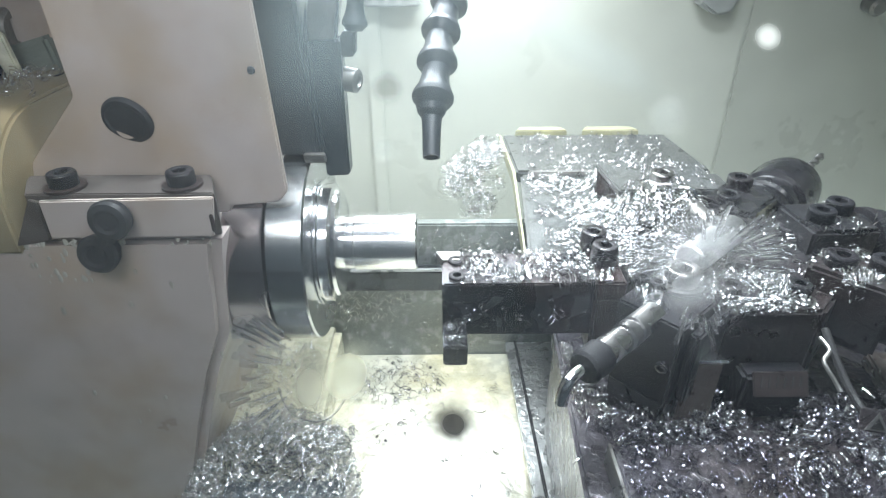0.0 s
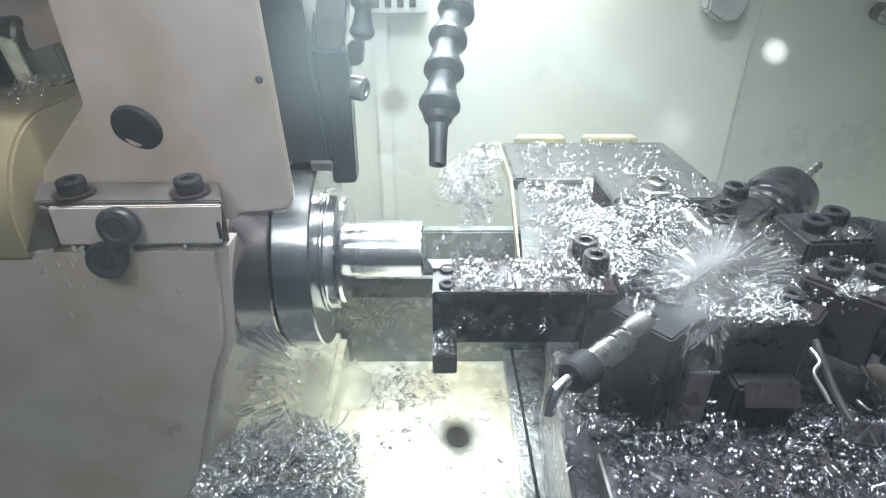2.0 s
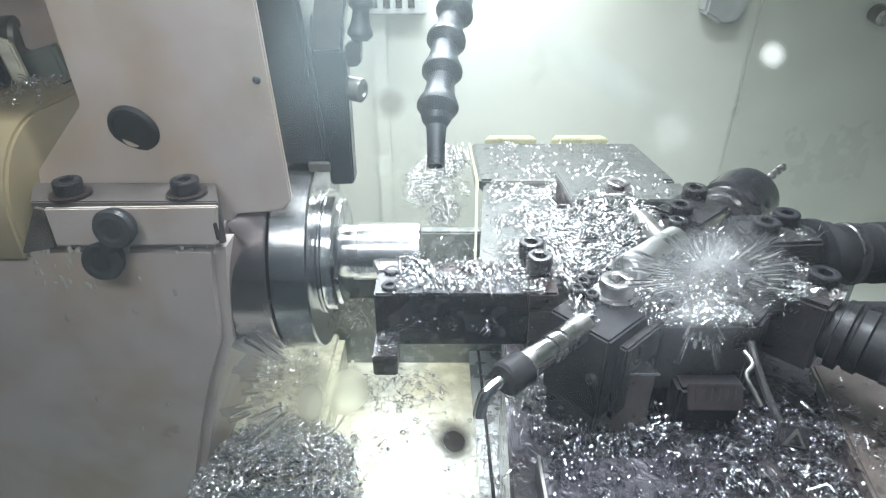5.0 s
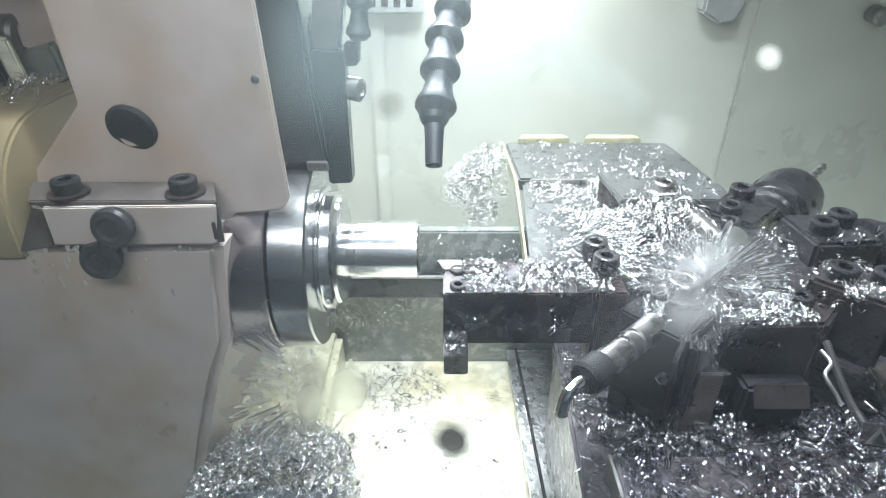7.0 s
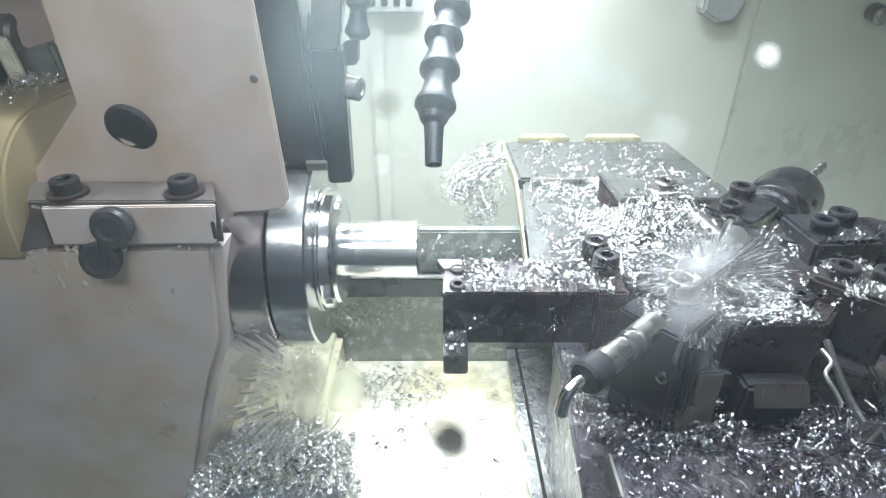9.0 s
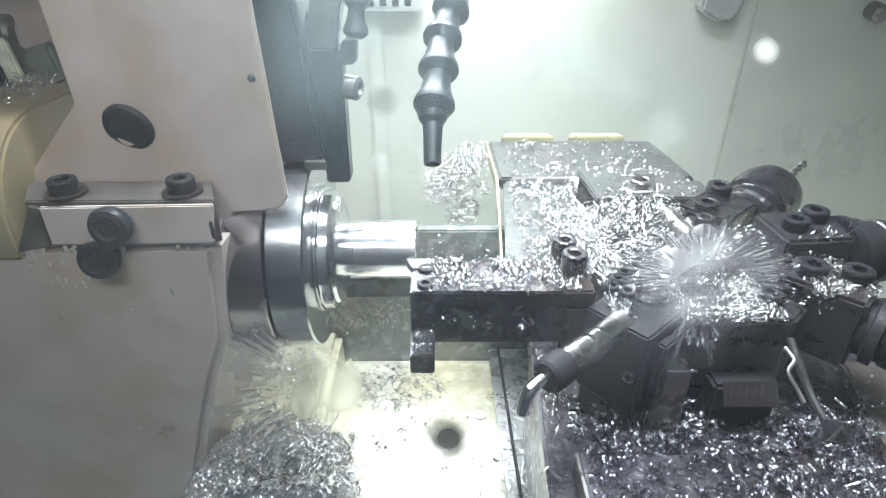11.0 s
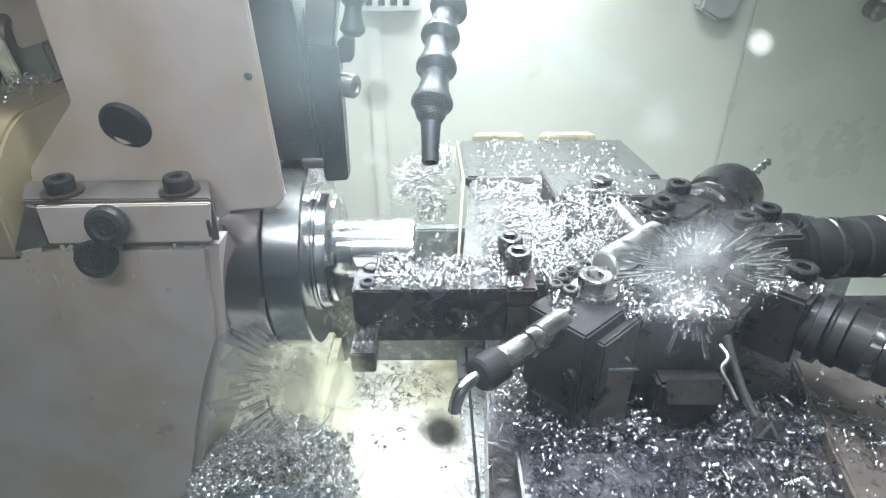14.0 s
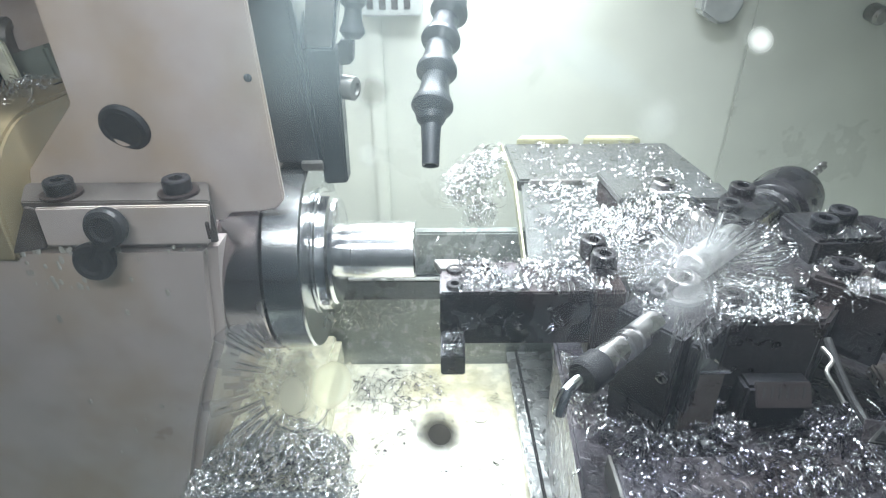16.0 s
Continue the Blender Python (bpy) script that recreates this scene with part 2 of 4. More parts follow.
def solid(name, bm, mat, label, category, kind="structure", group="", smooth=True):
    """A top-level mesh in world coordinates with its origin at its base."""
    lo = [min(v.co[i] for v in bm.verts) for i in range(3)]
    hi = [max(v.co[i] for v in bm.verts) for i in range(3)]
    base = Vector(((lo[0] + hi[0]) / 2, (lo[1] + hi[1]) / 2, lo[2]))
    bmesh.ops.translate(bm, verts=bm.verts, vec=-base)
    bmesh.ops.recalc_face_normals(bm, faces=bm.faces)
    me = bpy.data.meshes.new(name)
    bm.to_mesh(me)
    bm.free()
    finish(me, mat, smooth)
    ob = new(name, me)
    ob.location = base
    return tagged(ob, label, category, group, kind)


def bevel(bm, r, seg=2):
    if r > 0:
        edges = [e for e in bm.edges if len(e.link_faces) == 2 and e.calc_face_angle(0) > 0.5]
        bmesh.ops.bevel(bm, geom=edges, offset=r, segments=seg, affect="EDGES", clamp_overlap=True)
    return bm


def box(x0, x1, y0, y1, z0, z1, r=0.001, turn=None):
    bm = bmesh.new()
    bmesh.ops.create_cube(bm, size=1)
    for v in bm.verts:
        v.co = Vector(((x0 + x1) / 2 + v.co.x * (x1 - x0), (y0 + y1) / 2 + v.co.y * (y1 - y0), (z0 + z1) / 2 + v.co.z * (z1 - z0)))
    bevel(bm, r)
    if turn is not None:
        bmesh.ops.transform(bm, matrix=turn, verts=bm.verts)
    return bm


def prism(points, axis, a, b, r=0.001, seg=2):
    """A polygon drawn in the two other axes, in order, pushed out from a to b along axis."""
    bm = bmesh.new()

    def at(p, d):
        return {"x": (d, p[0], p[1]), "y": (p[0], d, p[1]), "z": (p[0], p[1], d)}[axis]
    lo = [bm.verts.new(at(p, a)) for p in points]
    hi = [bm.verts.new(at(p, b)) for p in points]
    bm.faces.new(lo)
    bm.faces.new(hi[::-1])
    for i in range(len(points)):
        j = (i + 1) % len(points)
        bm.faces.new((lo[i], lo[j], hi[j], hi[i]))
    bmesh.ops.recalc_face_normals(bm, faces=bm.faces)
    return bevel(bm, r, seg)


def lathe(profile, start, along, seg=32, caps=(True, True)):
    """A profile of (distance along, radius) turned round the line from start in the way along."""
    start, along = Vector(start), Vector(along).normalized()
    q = along.to_track_quat("Z", "Y")
    bm = bmesh.new()
    rings = []
    for d, r in profile:
        ring = []
        for i in range(seg):
            a = 2 * math.pi * i / seg
            ring.append(bm.verts.new(start + q @ Vector((r * math.cos(a), r * math.sin(a), d))))
        rings.append(ring)
    for a, b in zip(rings, rings[1:]):
        for i in range(seg):
            j = (i + 1) % seg
            bm.faces.new((a[i], a[j], b[j], b[i]))
    if caps[0]:
        bm.faces.new(rings[0][::-1])
    if caps[1]:
        bm.faces.new(rings[-1])
    return bm


def tube(points, radius, seg=8):
    """A round bar along a line of points."""
    pts = [Vector(p) for p in points]
    bm = bmesh.new()
    rings = []
    for i, p in enumerate(pts):
        way = (pts[min(i + 1, len(pts) - 1)] - pts[max(i - 1, 0)]).normalized()
        q = way.to_track_quat("Z", "Y")
        rings.append([bm.verts.new(p + q @ Vector((radius * math.cos(2 * math.pi * k / seg), radius * math.sin(2 * math.pi * k / seg), 0))) for k in range(seg)])
    for a, b in zip(rings, rings[1:]):
        for i in range(seg):
            j = (i + 1) % seg
            bm.faces.new((a[i], a[j], b[j], b[i]))
    bm.faces.new(rings[0][::-1])
    bm.faces.new(rings[-1])
    return bm


def spline(points, steps=6):
    """Points on a smooth line through the given ones."""
    pts = [Vector(p) for p in points]
    pts = [2 * pts[0] - pts[1]] + pts + [2 * pts[-1] - pts[-2]]
    out = []
    for i in range(1, len(pts) - 2):
        p0, p1, p2, p3 = pts[i - 1:i + 3]
        for k in range(steps):
            t = k / steps
            out.append(0.5 * (2 * p1 + (p2 - p0) * t + (2 * p0 - 5 * p1 + 4 * p2 - p3) * t * t + (3 * p1 - p0 - 3 * p2 + p3) * t ** 3))
    return out + [pts[-2]]


def socket_screw(parent, at, r, h, way=(0, 0, 1), mat=None, name="cap_screw"):
    """A cap screw head with a hexagon socket; at is the seat."""
    way = Vector(way).normalized()
    head = part(name, lathe([(0, r * 0.97), (h * 0.08, r), (h * 0.85, r), (h * 0.97, r * 0.93), (h, r * 0.86), (h, r * 0.60), (h * 0.96, r * 0.57), (h * 0.40, r * 0.57)], at, way, 24), mat or M_WETBLACK, parent)
    part("hex_socket", lathe([(h * 0.985, r * 0.63), (h * 0.95, r * 0.52), (h * 0.45, r * 0.50)], at, way, 6, (False, True)), mat or M_WETBLACK, head, smooth=False)
    return head


# ---- enclosure ----
solid("wall_back", box(-0.60, 0.345, 0.40, 0.42, -0.30, 0.50, 0.002), M_CREAM, "cream painted sheet steel back wall of the machine", "wall")
solid("wall_right", prism([(0.3455, 0.401), (0.72, 0.465), (0.72, -0.36), (0.74, -0.36), (0.74, 0.49), (0.3455, 0.421)], "z", -0.30, 0.50, 0.002), M_CREAM,
      "cream painted sheet steel side wall, splashed", "wall")
solid("wall_left", box(-0.62, -0.60, -0.36, 0.42, -0.30, 0.50, 0.002), M_CREAM, "cream painted end wall behind the headstock", "wall")
solid("ceiling", box(-0.62, 0.74, -0.16, 0.49, 0.50, 0.52, 0.002), M_CREAM, "cream painted sheet steel roof of the machine", "ceiling")
solid("floor", box(-0.62, 0.74, -0.36, 0.49, -0.32, -0.30, 0.002), M_CREAM, "sheet steel sump floor under the bed", "floor")
# Unseen panel behind the camera; its height cuts light on the lower parts.
solid("wall_front_shade", box(-0.62, 0.74, -0.36, -0.34, -0.30, 0.272, 0.002), M_GREYPAINT, "unseen dark front panel, raised to shade the lower headstock", "wall")
trim = solid("trim", box(-0.083, -0.066, 0.392, 0.399, -0.28, 0.48, 0.002), M_CREAM, "raised vertical seam of the back wall", "trim")

# ---- bed ----
bed = thing("machine_bed", (-0.02, 0.09, -0.30), "wet grey bed under the spindle with coolant running over it", "machine bed", kind="structure")
part("splash_plate", prism([(0.121, -0.19), (0.126, -0.056), (0.136, -0.056), (0.136, -0.19)], "x", -0.32, 0.345, 0.0015), M_WETPLATE, bed, "wet grey splash plate with fine chips")
part("rail", box(-0.095, 0.075, 0.1085, 0.1200, -0.109, -0.090, 0.0012), M_RAIL, bed, "dark wet rail across the splash plate")
part("rail_edge", box(-0.095, 0.075, 0.1075, 0.1115, -0.0898, -0.0880, 0.0005), M_STRIP, bed, "bright wet edge")
part("bed_casting", box(-0.32, 0.345, 0.1365, 0.30, -0.30, -0.18, 0.004), M_CREAM, bed)
tray = thing("chip_chute", (-0.005, 0.02, -0.30), "white painted chip chute flooded with coolant under the spindle", "chute", kind="structure")
part("chute_floor", prism([(-0.0885, -0.16), (0.34, -0.16), (0.34, 0.1206), (-0.0885, 0.1206)], "z", -0.196, -0.186, 0.001), M_WHITE, tray, "brightly lit wet white sheet")
part("chute_side", prism([(-0.0560, -0.16), (-0.0590, -0.16), (-0.0850, 0.1206), (-0.0820, 0.1206)], "z", -0.20, -0.1835, 0.0005), M_WHITE, tray)
part("chute_support", box(-0.04, 0.30, -0.14, 0.10, -0.30, -0.1965, 0.002), M_CREAM, tray)
part("front_ledge", box(-0.127, -0.057, -0.16, -0.0605, -0.30, -0.124, 0.003), M_GREYPAINT, tray)
part("side_ledge", box(-0.34, -0.0870, -0.0595, 0.1205, -0.30, -0.150, 0.006), M_WETCREAM, tray, "wet yellowed sheet beside the chute")


M_REARPLATE = material("dull_green_plate", (0.20, 0.22, 0.19), 0.45, 0.2, 0.2, 60, 0.2)


# ---- headstock ----
def build_headstock():
    hs = thing("headstock", (-0.25, -0.02, -0.30), "beige painted cast headstock with oil stains and a screwed guard", "headstock", kind="structure")
    lower = [(-0.45, -0.30), (-0.19, -0.30), (-0.1479, -0.1460), (-0.1297, -0.0833), (-0.1175, -0.0460), (-0.1068, -0.0199), (-0.1047, -0.0026), (-0.1025, 0.0199), (-0.0995, 0.0384), (-0.1895, 0.0378), (-0.1895, 0.0560), (-0.45, 0.0560)]
    part("casting", prism(lower, "y", -0.06, 0.22, 0.005, 4), M_BEIGE, hs, "smooth beige cast housing")
    upper = [(-0.1892, 0.0543), (-0.1074, 0.0543), (-0.1122, 0.0248), (-0.1048, 0.0248), (-0.0998, 0.0415), (-0.0841, 0.0427), (-0.0764, 0.0438), (-0.0720, 0.0491), (-0.0753, 0.1354), (-0.0753, 0.30), (-0.1690, 0.30), (-0.1589, 0.1343), (-0.1577, 0.0937), (-0.1859, 0.0639)]
    part("guard", prism(upper, "y", -0.038, -0.035, 0.0008, 2), M_BEIGE, hs, "beige sheet guard, stained brown at the foot")
    side = [(-0.100, 0.30), (-0.067, 0.30), (-0.0647, 0.1320), (-0.0582, 0.0555), (-0.0824, 0.0555)]
    part("guard_side", prism(side, "y", -0.0100, 0.05, 0.002), M_GREYPAINT, hs, "dark blue grey side plate")
    round_edge = [(-0.0210 - 0.0415 * math.sin(radians(a)), 0.0465 + 0.0415 * math.cos(radians(a))) for a in range(0, 91, 10)]
    part("rear_casting", prism([(0.20, 0.030), (0.20, 0.0880)] + round_edge + [(-0.0625, 0.030)], "x", -0.45, -0.1870, 0.0015), M_OCHRE, hs, "yellowed rounded ledge strewn with chips")
    # screwed bracket in its pocket
    part("clamp_bar", prism([(-0.1895, -0.0390), (-0.1783, -0.0596), (-0.0974, -0.0596), (-0.1055, -0.0390)], "z", 0.0378, 0.0584, 0.0006), M_CLAMP, hs, "dark stained steel clamp bar")
    part("nub", prism([(-0.1000, 0.0415), (-0.0982, 0.0420), (-0.0986, 0.0500), (-0.1000, 0.0500)], "y", -0.0640, -0.0624, 0.0004), M_RUST, hs, "blackened end of the clamp")
    part("lip", prism([(-0.1718, 0.0562), (-0.0973, 0.0573), (-0.1005, 0.0384), (-0.1721, 0.0378)], "y", -0.0622, -0.0599, 0.0006), M_BEIGE, hs)
    part("wedge", prism([(-0.1891, 0.0338), (-0.1730, 0.0367), (-0.1725, 0.0557), (-0.1760, 0.0568)], "y", -0.0618, -0.0601, 0.0004), M_CLAMP, hs)
    for x, y in ((-0.1639, -0.0532), (-0.1134, -0.0520)):
        part("washer", lathe([(0, 0.0086), (0.0014, 0.0086), (0.0014, 0.003)], (x, y, 0.0584), (0, 0, 1), 24), M_RUST, hs, "rusted washer")
        socket_screw(hs, (x, y, 0.0598), 0.0060, 0.0062, (0, 0, 1), M_BLACK)
    for x, z in ((-0.1403, 0.0490), (-0.1499, 0.0326)):
        part("knob", lathe([(0, 0.0060), (0.004, 0.0065), (0.0048, 0.0084), (0.0085, 0.0090), (0.0102, 0.0080), (0.0108, 0.0055), (0.0100, 0.0040), (0.0100, 0.001)], (x, -0.06, z), (0, -1, 0.1), 28), M_RUBBER, hs, "black plastic knob")
    part("stem", tube([(-0.1410, -0.0665, 0.0480), (-0.1492, -0.0665, 0.0340)], 0.0040, 14), M_RUBBER, hs, "black stem between the knobs")
    x, z = -0.1368, 0.0837
    part("plug", lathe([(0, 0.0112), (0.0012, 0.0112), (0.0026, 0.0104), (0.003, 0.0088), (0.0024, 0.0078), (0.0022, 0.001)], (x, -0.0375, z), (-0.12, -1, -0.25), 32), M_RUBBER, hs, "black rubber plug")
    x, z = -0.0796, 0.1046
    part("rivet", lathe([(0, 0.0018), (0.0006, 0.0016), (0.0009, 0.0008)], (x, -0.038, z), (0, -1, 0), 12), M_GREYPAINT, hs)
    # Two added blocks keep lamp light out of the cavity behind the guard.
    part("rear_light_block", box(-0.45, -0.104, 0.070, 0.215, 0.0885, 0.30, 0.004), M_BEIGE, hs, "beige block added behind the guard to shade the cavity")
    part("top_light_block", box(-0.45, -0.075, -0.0255, 0.069, 0.175, 0.30, 0.004), M_BEIGE, hs)
    # shaft end and bracket behind the guard
    part("shaft_end", lathe([(0, 0.0095), (0.022, 0.0095), (0.023, 0.0125), (0.036, 0.0125), (0.038, 0.0105), (0.038, 0.007), (0.036, 0.006)], (-0.2827, 0.0765, 0.1024), (1, -0.12, 0.02), 28), M_STEEL, hs, "turned steel shaft end")
    part("bracket", prism([(-0.2301, 0.1001), (-0.2086, 0.1059), (-0.2030, 0.0712), (-0.2311, 0.0631)], "y", 0.035, 0.045, 0.002), M_REARPLATE, hs, "dull green grey bracket")
    part("bracket_foot", prism([(-0.2094, 0.0862), (-0.1979, 0.0892), (-0.1946, 0.0710), (-0.2146, 0.0663)], "y", 0.020, 0.030, 0.002), M_BLACK, hs)
    part("strut", prism([(-0.2299, 0.1127), (-0.2202, 0.1100), (-0.2169, 0.0875), (-0.2244, 0.0831)], "y", 0.020, 0.024, 0.001), M_WHITE, hs, "white strap")
    part("bar", prism([(-0.2353, 0.1134), (-0.2271, 0.1129), (-0.2216, 0.0782), (-0.2316, 0.0752)], "y", 0.014, 0.019, 0.001), M_BLACK, hs)
    return hs


headstock = build_headstock()


def beads(name, places, label, seed):
    """Small round drops on a face that looks toward the door."""
    g = random.Random(seed)
    bm = bmesh.new()
    for x, y, z in places:
        r = g.uniform(0.0005, 0.0013)
        m = Matrix.Translation((x, y, z)) @ Matrix.Diagonal((r, r * 0.5, r * g.uniform(1.0, 2.2), 1))
        bmesh.ops.create_uvsphere(bm, u_segments=8, v_segments=6, radius=1, matrix=m)
    return solid(name, bm, M_DROP, label, "coolant drops", "stuff")


M_DROP = material("wet_bead", (0.45, 0.43, 0.38), 0.05, 0.0, 0.1, 90, 0.0, None, 20, 0.2, 1.0)
_g = random.Random(5)
beads("coolant_drops", [(_g.uniform(-0.186, -0.160), -0.0602, _g.uniform(0.012, 0.036)) for _ in range(26)]
      + [(_g.uniform(-0.165, -0.102), -0.0602, _g.uniform(0.0335, 0.0365)) for _ in range(12)]
      + [(_g.uniform(-0.19, -0.11), -0.0602, _g.uniform(-0.10, 0.03)) for _ in range(14)], "beads of coolant clinging to the headstock", 6)


# ---- spindle and workpiece, which turn about the x axis ----
def build_spindle():
    sp = thing("spindle_nose", (-0.125, 0, 0), "ground steel spindle nose with a stepped collet chuck", "chuck")
    x0 = -0.125
    part("back_ring", lathe([(0.0, 0.048), (0.0, 0.0535), (0.0385, 0.0545), (0.0393, 0.0540), (0.0396, 0.050)], (x0, 0, 0), (1, 0, 0), 96), M_RING, sp, "dark reddish steel ring")
    part("body", lathe([(0.0396, 0.045), (0.0402, 0.0528), (0.0410, 0.0536), (0.0578, 0.0536), (0.0588, 0.0528), (0.0590, 0.030)], (x0, 0, 0), (1, 0, 0), 96), M_CHUCK, sp)
    part("flange", lathe([(0.0455, 0.030), (0.0590, 0.0345), (0.0596, 0.0352), (0.0605, 0.0352), (0.0610, 0.0335), (0.0618, 0.0332), (0.0660, 0.0332), (0.0672, 0.0305), (0.0690, 0.0295), (0.0698, 0.0265), (0.0698, 0.012)], (x0, 0, 0), (1, 0, 0), 96), M_CHROME, sp, "bright collet nut")
    return sp


spindle = build_spindle()


def build_work():
    w = thing("workpiece", (-0.056, 0, 0), "freshly turned bright steel bar held in the chuck", "workpiece")
    part("shoulder", lathe([(0.0, 0.0152), (0.0075, 0.0152), (0.0078, 0.0156)], (-0.056, 0, 0), (1, 0, 0), 96), M_TURNED, w, "dull shoulder of the turned bar")
    part("turned_end", lathe([(0.0078, 0.0156), (0.0082, 0.0160), (0.0415, 0.0160), (0.0425, 0.0152), (0.0427, 0.002)], (-0.056, 0, 0), (1, 0, 0), 96), M_TURNED, w, "bright turned cylinder")
    return w


work = build_work()


# ---- arm, clamp and hoses over the spindle ----
def build_arm():
    arm = thing("probe_arm", (-0.055, 0.0, 0.04), "dark steel arm with a clamp hanging beside the spindle", "arm")
    part("bar", prism([(-0.0631, 0.1099), (-0.0466, 0.1107), (-0.0474, 0.0432), (-0.0595, 0.0426), (-0.0598, 0.0520)], "y", -0.006, 0.006, 0.001), M_GREYPAINT, arm, "dark grey hanging bar")
    part("mount", prism([(-0.0570, 0.1450), (-0.0424, 0.1450), (-0.0493, 0.1101), (-0.0628, 0.1098)], "y", -0.004, 0.010, 0.001), M_STEEL, arm, "wet steel mount")
    part("rail", prism([(-0.0433, 0.1453), (-0.0421, 0.1453), (-0.0479, 0.1096), (-0.0492, 0.1096)], "y", -0.0075, -0.0045, 0.0004), M_CHROME, arm, "bright edge rail")
    part("rail", prism([(-0.0626, 0.1175), (-0.0602, 0.1271), (-0.0611, 0.1106), (-0.0627, 0.1101)], "y", -0.0075, -0.0045, 0.0004), M_CHROME, arm, "bright edge rail")
    part("clamp", prism([(-0.0466, 0.1133), (-0.0398, 0.1133), (-0.0406, 0.1026), (-0.0471, 0.1021)], "y", -0.004, 0.008, 0.001), M_BLACK, arm, "black clamp")
    part("clamp_screw", lathe([(0, 0.0058), (0.0085, 0.0058), (0.0095, 0.0045), (0.0095, 0.003), (0.008, 0.0025)], (-0.0485, 0.001, 0.0915), (0.93, -0.3, -0.1), 20), M_STEEL, arm, "steel screw end")
    part("foot_plate", prism([(-0.0686, 0.0575), (-0.0582, 0.0575), (-0.0575, 0.0532), (-0.0680, 0.0532)], "y", -0.014, -0.010, 0.0004), M_STEEL, arm)
    return arm


arm = build_arm()


def build_hose(name, line, radius, label, nozzle=True):
    """A jointed coolant hose: ball sockets along a line, a nozzle at its end."""
    pts = spline(line, 8)
    hose = thing(name, pts[-1], label, "coolant hose")
    length = [0]
    for a, b in zip(pts, pts[1:]):
        length.append(length[-1] + (b - a).length)

    def at(s):
        for i in range(len(pts) - 1):
            if length[i + 1] >= s:
                k = (s - length[i]) / (length[i + 1] - length[i])
                return pts[i].lerp(pts[i + 1], k)
        return pts[-1]
    r = radius
    step = r * 2.2
    tip = r * 2.6 if nozzle else 0
    s = length[-1] - tip
    if nozzle:
        a, b = at(s), pts[-1]
        d = (b - a).length
        part("nozzle", lathe([(0, r * 0.78), (d * 0.12, r * 0.70), (d * 0.22, r * 0.50), (d * 0.5, r * 0.46), (d, r * 0.42), (d, r * 0.32), (d * 0.8, r * 0.3)], a, b - a, 20), M_HOSE, hose)
    while s > 0:
        e = max(0, s - step)
        a, b = at(e), at(s)
        d = max((b - a).length, 1e-4)
        part("joint", lathe([(-d * 0.06, r * 0.66), (d * 0.20, r * 0.72), (d * 0.45, r * 0.80), (d * 0.62, r * 0.97), (d * 0.70, r * 1.04), (d * 0.80, r * 1.05), (d * 0.86, r * 0.96), (d * 1.02, r * 0.62)], a, b - a, 20), M_HOSE, hose)
        s = e
    return hose


build_hose("coolant_hose", [(0.03, 0.20, 0.16), (0.012, 0.170, 0.115), (0.001, 0.135, 0.093), (-0.003, 0.097, 0.068), (-0.006, 0.075, 0.050), (-0.006, 0.057, 0.028)], 0.0130, "black jointed plastic coolant hose with a nozzle")
build_hose("coolant_hose", [(-0.037, 0.01, 0.165), (-0.0385, 0.005, 0.135), (-0.0405, 0.002, 0.1135)], 0.0058, "thin black jointed coolant hose beside the arm", False)

# fittings on the far wall
M_CASE = material("pale_grey_case", (0.42, 0.44, 0.43), 0.4, 0.1, 0.15, 60, 0.2)
fit = thing("label_box", (-0.055, 0.385, 0.06), "pale wall box with a printed label", "box")
part("case", box(-0.085, -0.020, 0.372, 0.399, 0.073, 0.14, 0.002), M_CASE, fit)
for i in range(4):
    part("bar", box(-0.078 + i * 0.013, -0.071 + i * 0.013, 0.3705, 0.3722, 0.080, 0.092, 0.0003), M_PLATE, fit)
lamp_box = thing("wall_bracket", (0.31, 0.39, 0.05), "grey steel bracket on the back wall", "bracket")
part("case", prism([(0.276, 0.12), (0.276, 0.074), (0.296, 0.062), (0.312, 0.064), (0.320, 0.080), (0.320, 0.12)], "y", 0.375, 0.399, 0.003), M_CASE, lamp_box)
stud = thing("wall_stud", (0.4900, 0.4170, 0.0579), "dull steel stud on the side wall", "stud")
part("pin", lathe([(0, 0.010), (0.018, 0.010), (0.022, 0.007)], (0.4900, 0.4230, 0.0679), (0.0, -0.98, -0.15), 20), M_STEEL, stud)
# ---- the tool slide: everything below moves along the spindle ----
MOVING = []


def riding(ob):
    MOVING.append(ob)
    return ob


